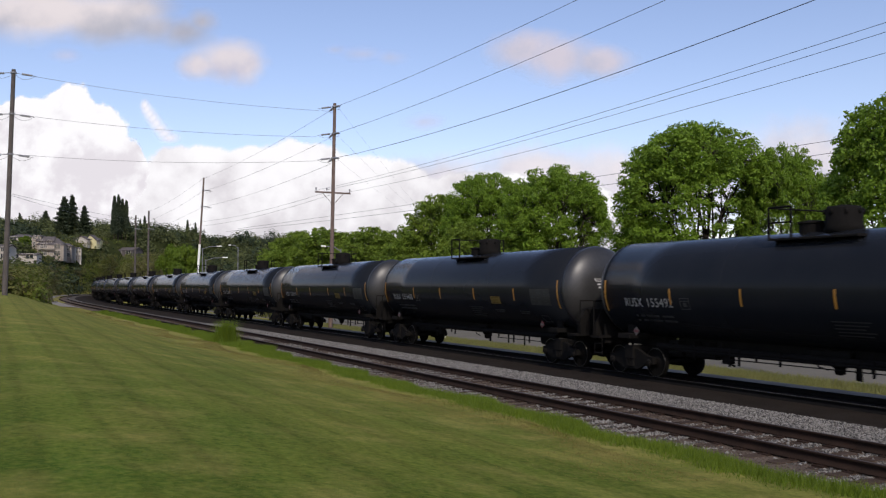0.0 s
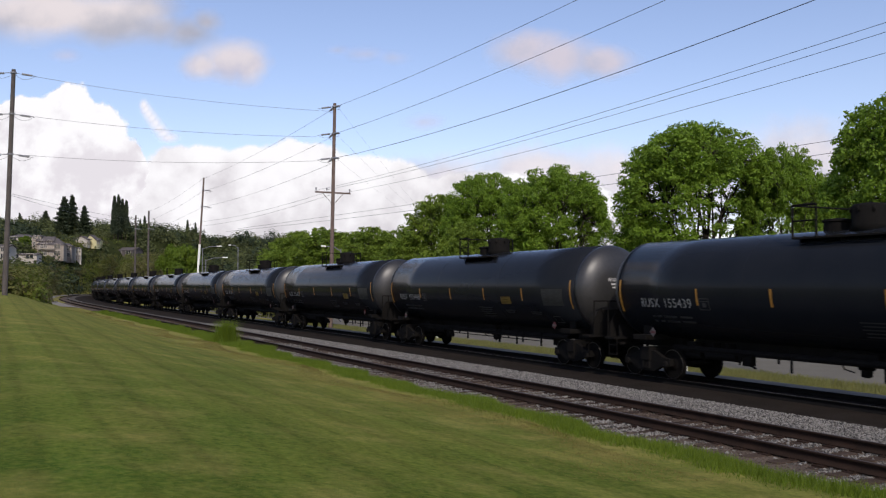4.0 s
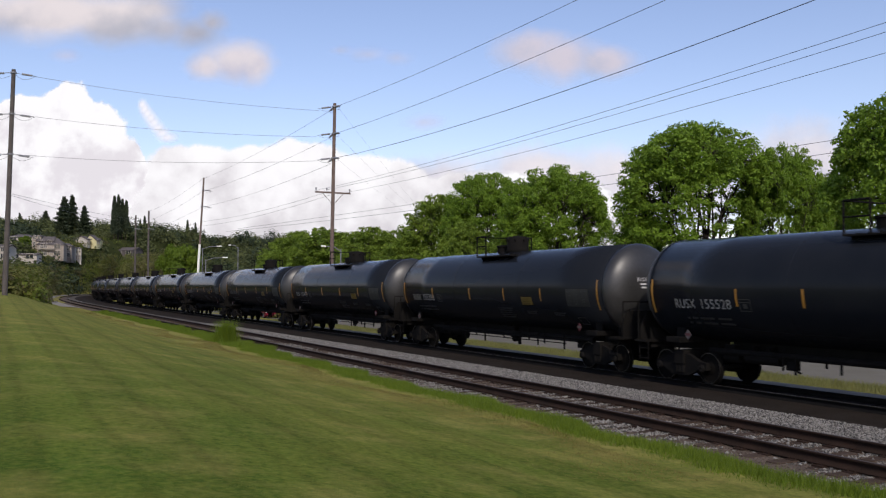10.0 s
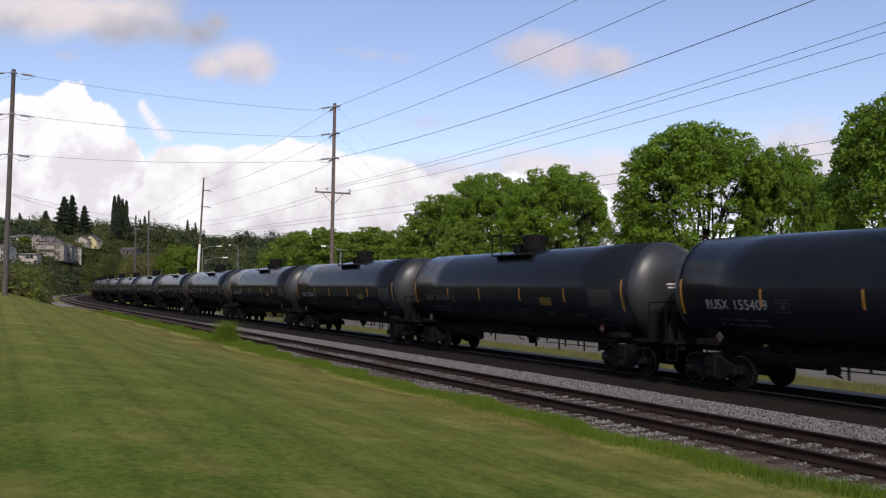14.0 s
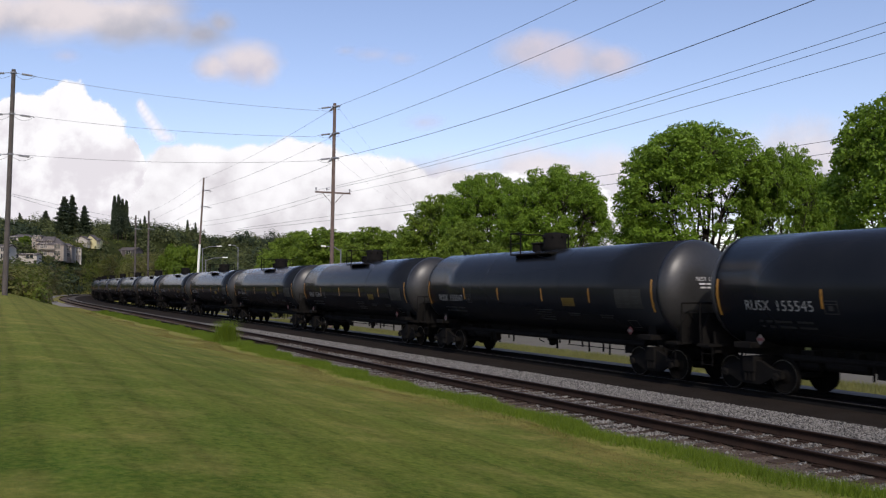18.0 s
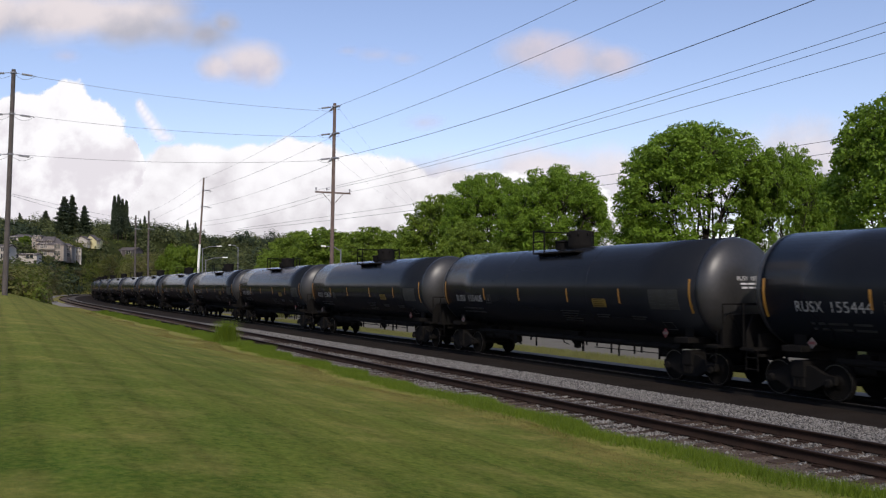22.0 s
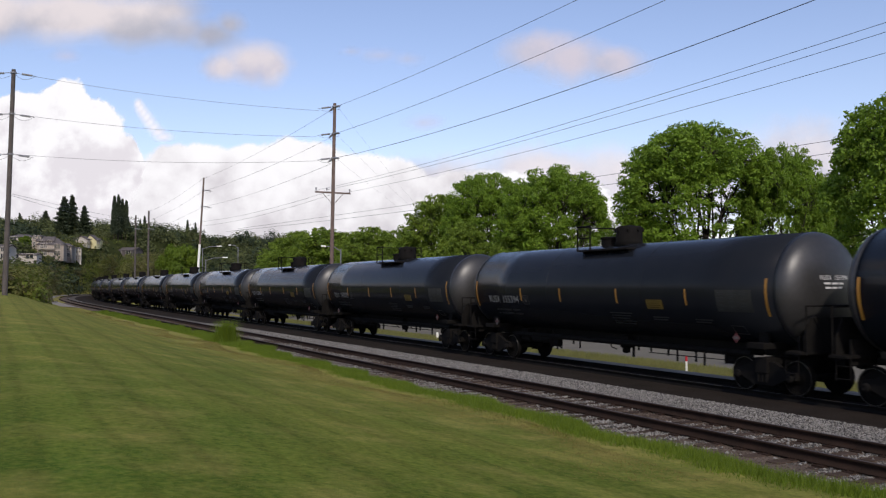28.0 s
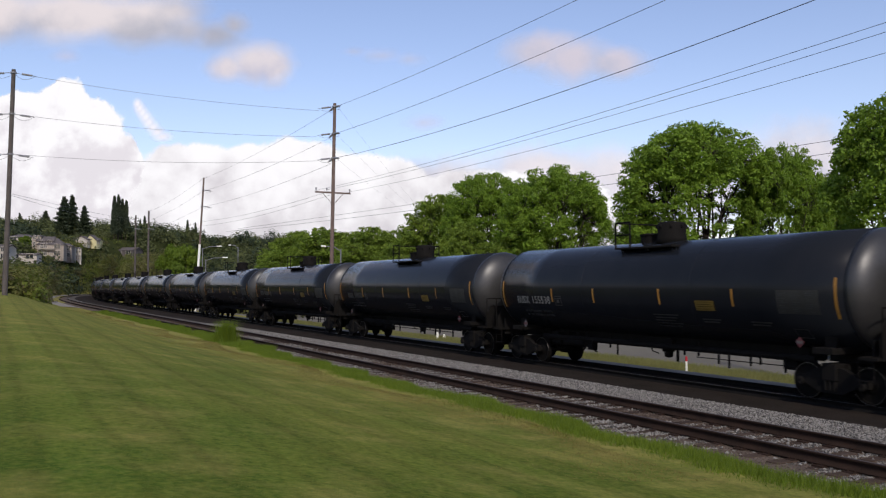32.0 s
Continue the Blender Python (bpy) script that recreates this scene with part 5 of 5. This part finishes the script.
M_CARRED = material("dark_red_car_paint", (0.17, 0.008, 0.022), 0.3, 0.0, (0.14, 0.006, 0.017), 1, 6, 0, 0.5, 0.3)
M_RUBBER = material("black_tyre_rubber", (0.012, 0.012, 0.012), 0.8, 0, (0.02, 0.02, 0.02), 6, 30, 0.1)
M_CHROME = material("headlamp_lens", (0.75, 0.75, 0.74), 0.15, 0.3, (0.6, 0.6, 0.6), 4, 20, 0)


def red_hatchback():
    """A small hatchback, its front towards +x, resting on z = 0."""
    car = empty("hatchback_car", "dark red small hatchback car driving on the road", "car")
    side = [(-1.95, 0.35), (-2.0, 0.75), (-1.85, 1.0), (-1.45, 1.45), (-0.5, 1.52), (0.35, 1.45), (1.0, 1.02), (1.75, 0.86), (1.98, 0.66), (2.0, 0.4), (1.8, 0.24), (-1.75, 0.24)]
    bm = bmesh.new()
    rows = []
    for y, k in ((-0.84, 0.93), (-0.8, 1.0), (0.8, 1.0), (0.84, 0.93)):
        rows.append([bm.verts.new((x * (0.985 if abs(y) > 0.82 else 1), y * (0.86 if z > 1.1 else 1.0), 0.24 + (z - 0.24) * k)) for x, z in side])
    for p, q in zip(rows, rows[1:]):
        for i in range(len(side)):
            j = (i + 1) % len(side)
            bm.faces.new((p[i], p[j], q[j], q[i]))
    bm.faces.new(rows[0]), bm.faces.new(rows[-1][::-1])
    bmesh.ops.recalc_face_normals(bm, faces=bm.faces)
    part("body", bm, M_CARRED, car, "dark red painted body")
    for y in (-1, 1):
        bm = bmesh.new()
        vs = [bm.verts.new((x, y * (0.735 if z > 1.1 else 0.80) + y * 0.012, z)) for x, z in ((-1.3, 1.02), (0.75, 1.02), (0.3, 1.36), (-1.1, 1.38))]
        bm.faces.new(vs)
        bmesh.ops.solidify(bm, geom=bm.faces[:], thickness=0.02)
        part("side_window", bm, M_PANE, car)
        bm = bmesh.new()
        box(bm, (1.86, y * 0.62, 0.70), (0.2, 0.36, 0.16), bev=0.04)
        part("headlight", bm, M_CHROME, car, "bright headlight")
        bm = bmesh.new()
        box(bm, (-1.93, y * 0.68, 0.85), (0.1, 0.2, 0.3), bev=0.03)
        part("tail_light", bm, M_RED, car)
    for x in (-1.22, 1.28):
        for y in (-1, 1):
            w = new("wheel")
            w.parent, w.location = car, (x, y * 0.78, 0.31)
            bm = bmesh.new()
            lathe(bm, [(-0.1, 0.2), (-0.1, 0.28), (-0.07, 0.31), (0.07, 0.31), (0.1, 0.28), (0.1, 0.2)], "Y", 20)
            part("tyre", bm, M_RUBBER, w)
            bm = bmesh.new()
            lathe(bm, [(-0.105, 0.04), (-0.11, 0.19), (0.11, 0.19), (0.105, 0.04)], "Y", 12)
            part("rim", bm, M_INSUL, w)
    return car


hatchback = red_hatchback()


def hatchback_pose(t):
    return line_mat(-0.3 + 11.0 * (t - 16.9), -9.4, -0.97)


for px, high in ((774, 0.36), (786, 0.24)):
    p = at(px, 598, 56)
    bollard = empty("bollard", "small pale bollard beside the road", "bollard", "bollards", Matrix.Translation((p.x, p.y, float(ground_z(p.x, p.y)))))
    bm = bmesh.new()
    rod(bm, (0, 0, -0.1), (0, 0, high), 0.09, 12, 0.08)
    lathe(bm, [(high, 0.08), (high + 0.05, 0.06), (high + 0.07, 0.02)], "Z", 12)
    part("post", bm, M_WHITE, bollard)

# ---- tall grass along the lawn's edge ----


def blades(name, label, places, heights, mat, seed, width=0.012, lean=0.35):
    rnd = np.random.default_rng(seed)
    n = len(places)
    a = rnd.uniform(0, 6.283, n)
    side = np.stack([np.cos(a), np.sin(a), np.zeros(n)], 1) * width
    tip = places + np.stack([rnd.normal(0, lean, n) * heights, rnd.normal(0, lean, n) * heights, heights], 1)
    v = np.stack([places - side, places + side, tip], 1).reshape(-1, 3)
    f = np.arange(3 * n).reshape(-1, 3)
    return tagged(sheet(name, v, f, mat), label, "grass", kind="stuff")


rg = np.random.default_rng(5)
n = 220000
s = np.concatenate([rg.uniform(-20, 24, n // 2), rg.uniform(-75, -5, n // 2)])
lip = np.interp(s, [-26, -3], [1.2, 1.95])
e = NEAR + lip + np.abs(rg.normal(0, 0.55, n)) + 0.25 * np.sin(s * 1.7) + 0.2 * np.sin(s * 0.6)
x0, y0, h0 = (np.interp(s, LINE_S, LINE[:, i]) for i in range(3))
x0, y0 = x0 - np.cos(h0) * e, y0 - np.sin(h0) * e
hh = rg.uniform(0.04, 0.165, n) * np.clip(1.5 - (e - NEAR - lip) * 0.75, 0.3, 1.3) * np.interp(s, [-13, -3], [1.35, 1.0])
blades("tall_grass", "tall bright green unmown grass beside the siding", np.stack([x0, y0, np.where(e < NEAR + 1.9, NEAR_Z - 0.2, ground_z(x0, y0) - 0.02)], 1), hh, M_BLADE, 6, 0.0065)
n = 5000
bx, by, _ = on_line(-16.9, NEAR + 2.1)
ang, rad = rg.uniform(0, 6.283, n), np.abs(rg.normal(0, 0.34, n))
px_, py_ = bx + rad * np.cos(ang) * 0.9, by + rad * np.sin(ang)
blades("weed_clump", "tall clump of green weeds at the lawn's edge", np.stack([px_, py_, ground_z(px_, py_)], 1), (0.28 + 0.95 * rg.uniform(0, 1, n) ** 2.0) * np.clip(1.2 - rad * 0.9, 0.3, 1), M_BLADE, 8, 0.012, 0.28)
n = 110000
s, e = rg.uniform(-60, 30, n), -(3.0 + 4.0 * rg.uniform(0, 1, n) ** 0.7)
x0, y0, h0 = (np.interp(s, LINE_S, LINE[:, i]) for i in range(3))
x0, y0 = x0 - np.cos(h0) * e, y0 - np.sin(h0) * e
blades("verge_grass", "dry green grass between the main track and the road", np.stack([x0, y0, ground_z(x0, y0) - 0.02], 1), rg.uniform(0.4, 1.0, n) * np.interp(-e, [2.6, 3.4, 4.6, 7.0], [0.08, 0.14, 0.20, 0.32]), M_VERGE, 9, 0.012)
n = 300000
r_, a_ = 6.0 + 15 * rg.uniform(0, 1, n) ** 1.3, rg.uniform(-0.56, 0.52, n)
x0, y0 = r_ * np.sin(a_), r_ * np.cos(a_)
d0, _ = offsets(x0, y0)
k = d0 > NEAR + 3.0
x0, y0, r_ = x0[k], y0[k], r_[k]
M_TURF = leaf_material("mown_grass_blades", (0.088, 0.150, 0.022), (0.16, 0.165, 0.04), 0.25, 0.5)
blades("mown_grass", "short mown lawn grass with dry blades", np.stack([x0, y0, ground_z(x0, y0) - 0.01], 1), rg.uniform(0.008, 0.020, len(x0)), M_TURF, 10, 0.004, 0.7)


n = 90000
s = np.concatenate([rg.uniform(-22, 16, n // 2), rg.uniform(-70, -10, n // 2)])
e = NEAR + 3.3 + 0.35 * np.sin(s * 0.5) + np.abs(rg.normal(0, 1.1, n)) * (0.6 + 0.4 * np.sin(s * 0.9))
x0, y0, h0 = (np.interp(s, LINE_S, LINE[:, i]) for i in range(3))
x0, y0 = x0 - np.cos(h0) * e, y0 - np.sin(h0) * e
M_STRAW = leaf_material("dry_straw_blades", (0.24, 0.19, 0.055), (0.14, 0.13, 0.03), 0.6, 0.3)
blades("dry_grass", "dry straw-coloured mown grass along the lawn's edge", np.stack([x0, y0, ground_z(x0, y0) - 0.005], 1), rg.uniform(0.012, 0.035, n), M_STRAW, 14, 0.006, 0.9)


def stones(name, label, places, size, mat, seed):
    rnd = np.random.default_rng(seed)
    n = len(places)
    base = np.array([(1, 0, 0), (-1, 0, 0), (0, 1, 0), (0, -1, 0), (0, 0, 1), (0, 0, -1)], dtype=float)
    v = base[None] * rnd.uniform(0.6, 1.25, (n, 6, 1)) + rnd.normal(0, 0.25, (n, 6, 3))
    v = v * (size * rnd.uniform(0.6, 1.4, (n, 1, 1))) * np.array([1, 1, 0.75]) + places[:, None]
    t = np.array([(0, 2, 4), (2, 1, 4), (1, 3, 4), (3, 0, 4), (2, 0, 5), (1, 2, 5), (3, 1, 5), (0, 3, 5)])
    f = (np.arange(n)[:, None, None] * 6 + t[None]).reshape(-1, 3)
    return tagged(sheet(name, v.reshape(-1, 3), f, mat), label, "ballast", kind="stuff")


n = 120000
s = rg.uniform(-40, 22, n)
e = NEAR - 1.0 - rg.uniform(0, 1, n) * (NEAR - 0.85 - np.interp(s, [-60, -25, 0, 20], [4.95, 4.6, 4.3, 4.25]))
x0, y0, h0 = (np.interp(s, LINE_S, LINE[:, i]) for i in range(3))
x0, y0 = x0 - np.cos(h0) * e, y0 - np.sin(h0) * e
z0 = np.interp(e, [3.6, NEAR - 1.6, NEAR - 1.1], [-0.06, NEAR_Z - 0.16, NEAR_Z - 0.165])
stones("ballast_stones", "loose grey crushed stones between the tracks", np.stack([x0, y0, z0 + 0.01], 1), 0.0225, M_STONE, 12)
n = 64000
s = -70 + 0.53 * np.floor(rg.uniform(75, 173, n)) + 0.265 + rg.normal(0, 0.085, n)
e = NEAR + np.where(rg.uniform(0, 1, n) < 0.6, rg.uniform(0.85, 2.15, n), rg.uniform(-1.2, 0.68, n))
k = rg.uniform(0, 1, n) < 0.5 + 0.5 * np.sin(s * 0.9 + 2 * np.sin(e * 2.0))
s, e, n = s[k], e[k], int(k.sum())
x0, y0, h0 = (np.interp(s, LINE_S, LINE[:, i]) for i in range(3))
x0, y0 = x0 - np.cos(h0) * e, y0 - np.sin(h0) * e
stones("ballast_stones", "loose grey crushed stones among the siding ties", np.stack([x0, y0, np.full(n, NEAR_Z - 0.19)], 1), 0.026, M_STONE, 13)

M_BEDSTONE = material("rusty_small_stone", (0.15, 0.115, 0.088), 0.95, 0, (0.045, 0.032, 0.024), 6, 30, 0.2, 0.8, 0.08, island=1.2)
n = 70000
s, e = rg.uniform(-30, 21, n), NEAR + rg.uniform(-1.25, 2.15, n)
x0, y0, h0 = (np.interp(s, LINE_S, LINE[:, i]) for i in range(3))
x0, y0 = x0 - np.cos(h0) * e, y0 - np.sin(h0) * e
stones("ballast_stones", "small rust-brown stones and grit between the siding rails", np.stack([x0, y0, np.full(n, NEAR_Z - 0.196)], 1), 0.016, M_BEDSTONE, 15)

# ---- clouds: far backdrops that drift ----


def cloud_material(name, lobes, top, low, scale, rag, soft, tone, seed):
    """Ragged vapour round soft lobes (x, z, half width, half height in metres); tone: where the shading turns from low to top."""
    m = bpy.data.materials.new(name)
    m.use_nodes = True
    n, l = m.node_tree.nodes, m.node_tree.links
    n.remove(n["Principled BSDF"])
    co = n.new("ShaderNodeTexCoord")
    mp = n.new("ShaderNodeMapping")
    mp.inputs["Location"].default_value = (seed * 310.0, seed * 170.0, seed * 97.0)
    l.new(co.outputs["Object"], mp.inputs[0])

    def node(op, *values):
        k = n.new("ShaderNodeMath")
        k.operation = op
        for i, q in enumerate(values):
            if isinstance(q, (int, float)):
                k.inputs[i].default_value = q
            else:
                l.new(q, k.inputs[i])
        return k.outputs[0]

    def noise_at(s, detail, rough):
        k = n.new("ShaderNodeTexNoise")
        k.inputs["Scale"].default_value, k.inputs["Detail"].default_value, k.inputs["Roughness"].default_value = s, detail, rough
        l.new(mp.outputs[0], k.inputs["Vector"])
        return k.outputs["Fac"]

    sep = n.new("ShaderNodeSeparateXYZ")
    l.new(co.outputs["Object"], sep.inputs[0])
    body = None
    for x, z, rx, rz in lobes:
        u = node("MULTIPLY_ADD", sep.outputs[0], 1 / rx, -x / rx)
        w = node("MULTIPLY_ADD", sep.outputs[2], 1 / rz, -z / rz)
        d = node("SUBTRACT", 1.0, node("SQRT", node("ADD", node("MULTIPLY", u, u), node("MULTIPLY", w, w))))
        body = d if body is None else node("SMOOTH_MAX", body, d, 0.12)
    big = noise_at(scale, 9, 0.6)
    dens = node("ADD", body, node("MULTIPLY_ADD", big, 2 * rag, -rag))
    r = n.new("ShaderNodeMapRange")
    r.interpolation_type = "SMOOTHSTEP"
    r.inputs[1].default_value, r.inputs[2].default_value = 0.0, soft
    l.new(dens, r.inputs[0])
    zs = [q[1] - q[3] for q in lobes] + [q[1] + q[3] for q in lobes]
    lift = n.new("ShaderNodeMapRange")
    lift.inputs[1].default_value, lift.inputs[2].default_value = min(zs), max(zs)
    l.new(sep.outputs[2], lift.inputs[0])
    lit = node("ADD", node("MULTIPLY", lift.outputs[0], tone[2]), node("MULTIPLY", noise_at(scale * 0.9, 7, 0.55), 1.0))
    r2 = n.new("ShaderNodeMapRange")
    r2.interpolation_type = "SMOOTHSTEP"
    r2.inputs[1].default_value, r2.inputs[2].default_value = tone[0], tone[1]
    l.new(lit, r2.inputs[0])
    mix = n.new("ShaderNodeMix")
    mix.data_type = "RGBA"
    mix.inputs[6].default_value, mix.inputs[7].default_value = (*low, 1), (*top, 1)
    l.new(r2.outputs[0], mix.inputs[0])
    em = n.new("ShaderNodeEmission")
    l.new(mix.outputs[2], em.inputs[0])
    tr = n.new("ShaderNodeBsdfTransparent")
    ms = n.new("ShaderNodeMixShader")
    l.new(r.outputs[0], ms.inputs[0]), l.new(tr.outputs[0], ms.inputs[1]), l.new(em.outputs[0], ms.inputs[2])
    l.new(ms.outputs[0], n["Material Output"].inputs[0])
    return m


def cloud(dist, puffs, label, drift, top, low, scale, rag, soft, tone, seed):
    """puffs: (across, down, half width, half height) in lines of sight; drift likewise."""
    k = dist / F
    x0, x1 = min(p[0] - 1.7 * p[2] for p in puffs), max(p[0] + 1.7 * p[2] for p in puffs)
    y0, y1 = min(p[1] - 1.7 * p[3] for p in puffs), max(p[1] + 1.7 * p[3] for p in puffs)
    c = at((x0 + x1) / 2, (y0 + y1) / 2, dist)
    w, h = (x1 - x0) * k / 2, (y1 - y0) * k / 2
    lobes = [((p[0] - (x0 + x1) / 2) * k, ((y0 + y1) / 2 - p[1]) * k, p[2] * k, p[3] * k) for p in puffs]
    mat = cloud_material("cloud_vapour", lobes, top, low, scale, rag, soft, tone, seed)
    ob = sheet("cloud", [(-w, 0, -h), (w, 0, -h), (w, 0, h), (-w, 0, h)], [(0, 1, 2, 3)], mat)
    ob.location = c
    ob.visible_shadow = False
    tagged(ob, label, "cloud", "clouds", "structure")
    return ob, drift


WHITE = (1.0, 0.995, 1.0)
CLOUDS = [
    cloud(3900, [(120, 215, 62, 72), (75, 245, 75, 80), (165, 240, 60, 70), (30, 225, 50, 60), (200, 300, 60, 70), (60, 320, 190, 110), (-60, 260, 80, 70), (-200, 300, 160, 120)],
          "tall white cumulus cloud", (-9, -10), WHITE, (0.80, 0.77, 0.80), 0.0062, 0.42, 0.10, (0.52, 0.72, 0.25), 1.0),
    # the last two lobes lie out of view, added to brighten the tanks' reflections
    cloud(4000, [(360, 330, 150, 78), (520, 330, 150, 82), (440, 300, 60, 46), (350, 300, 50, 46), (660, 350, 140, 80), (200, 380, 300, 110), (600, 420, 600, 90), (850, 400, 300, 100), (-400, 380, 600, 130), (-1500, 340, 800, 180), (-3600, 300, 1900, 260)],
          "low bank of white and grey cloud over the hills", (-4, -4), WHITE, (0.66, 0.63, 0.655), 0.0048, 0.40, 0.16, (0.50, 0.92, 0.65), 2.3),
    cloud(4050, [(760, 320, 170, 62), (960, 320, 220, 70), (1180, 330, 260, 100), (1450, 290, 320, 110), (1700, 300, 300, 140)],
          "thin pale grey and pink cloud veil behind the trees", (6, 0), (0.84, 0.80, 0.83), (0.58, 0.585, 0.68), 0.0030, 0.55, 0.75, (0.35, 0.75, 0.1), 3.0),
    cloud(3800, [(252, 184, 11, 15), (256, 192, 13, 17), (261, 200, 15, 18), (267, 208, 16, 18), (273, 217, 17, 18), (280, 226, 18, 17), (288, 235, 20, 15), (297, 243, 24, 13)],
          "small white wisp of cloud", (-13, -2), (0.93, 0.92, 0.96), (0.85, 0.85, 0.92), 0.009, 0.28, 1.0, (0.3, 0.7, 0.2), 4.4),
    cloud(3800, [(395, 105, 84, 48), (350, 112, 55, 38), (430, 110, 55, 48)],
          "soft grey-white puff of cloud", (52, 4), (0.76, 0.71, 0.74), (0.56, 0.555, 0.66), 0.0060, 0.38, 0.8, (0.35, 0.75, 0.3), 5.0),
    cloud(3700, [(60, 20, 210, 66), (170, 26, 130, 62), (-100, 15, 180, 70), (-420, 0, 300, 90), (60, -60, 330, 100)],
          "soft grey cloud with a darker underside", (60, 6), (0.80, 0.74, 0.745), (0.46, 0.47, 0.54), 0.0036, 0.36, 0.75, (0.36, 0.80, 0.55), 6.0),
    cloud(3720, [(270, 44, 80, 40), (320, 52, 72, 38), (240, 10, 90, 40), (352, 34, 40, 30)],
          "soft blue-grey tail of the grey cloud", (58, 6), (0.60, 0.575, 0.62), (0.40, 0.42, 0.50), 0.0042, 0.45, 1.1, (0.35, 0.85, 0.3), 6.7),
    cloud(3700, [(925, 85, 90, 48), (990, 98, 110, 56), (1055, 105, 90, 42)],
          "faint grey puff of cloud", (27, 2), (0.66, 0.62, 0.70), (0.50, 0.53, 0.66), 0.0050, 0.42, 0.8, (0.35, 0.7, 0.2), 7.0),
    cloud(3750, [(640, 92, 50, 18), (690, 98, 40, 18), (590, 85, 30, 12)],
          "faint thin cloud", (34, 3), (0.60, 0.60, 0.74), (0.52, 0.55, 0.72), 0.0070, 0.45, 1.9, (0.35, 0.7, 0.1), 8.0),
    cloud(3780, [(750, 215, 55, 22), (110, 95, 40, 18)],
          "faint pinkish shred of cloud", (0, 1), (0.62, 0.60, 0.73), (0.54, 0.56, 0.72), 0.0060, 0.45, 1.8, (0.35, 0.7, 0.1), 9.0),
]

# ---- movement ----


def car_pose(s):
    a = Vector(on_line(s + 7.0)[:2] + (0.0,))
    b = Vector(on_line(s - 7.0)[:2] + (0.0,))
    d = a - b
    return Matrix.Translation((a + b) / 2) @ Matrix.Rotation(math.atan2(d.y, d.x), 4, "Z")


def motions():
    for j, car in train:
        walk(car, [(t, car_pose(car_s(j, t))) for t in np.linspace(0, 32, 17)])
        # wheels turn while their car goes by
        t0, t1 = [float(np.interp(q, [car_s(j, t) for t in (0, 8, 16, 24, 32)], (0, 8, 16, 24, 32))) for q in (-45, 26)]
        if t1 - t0 < 0.2:
            continue
        times = sorted({0.0, 32.0, *[round(t0 + k / 15, 3) for k in range(int((t1 - t0) * 15) + 1)]})
        s0 = car_s(j, t0)
        rows = []
        for t in times:
            tt = min(max(t, t0), t1)
            rows.append((t, (car_s(j, tt) - s0) / 0.46))
        for o in car.children_recursive:
            if o.name.startswith("wheelset"):
                base = Matrix.Translation(o.location)
                walk(o, [(t, base @ Matrix.Rotation(a, 4, "Y")) for t, a in rows])
    walk(hatchback, [(t, hatchback_pose(t)) for t in np.linspace(0, 32, 17)])
    for ob, (dx, dy) in CLOUDS:
        p = ob.location.copy()
        k = p.y / F
        q = p + Vector((dx * k, 0, -dy * k))
        walk(ob, [(0.0, Matrix.Translation(p)), (16.0, Matrix.Translation(p.lerp(q, 0.5))), (32.0, Matrix.Translation(q))])


motions()
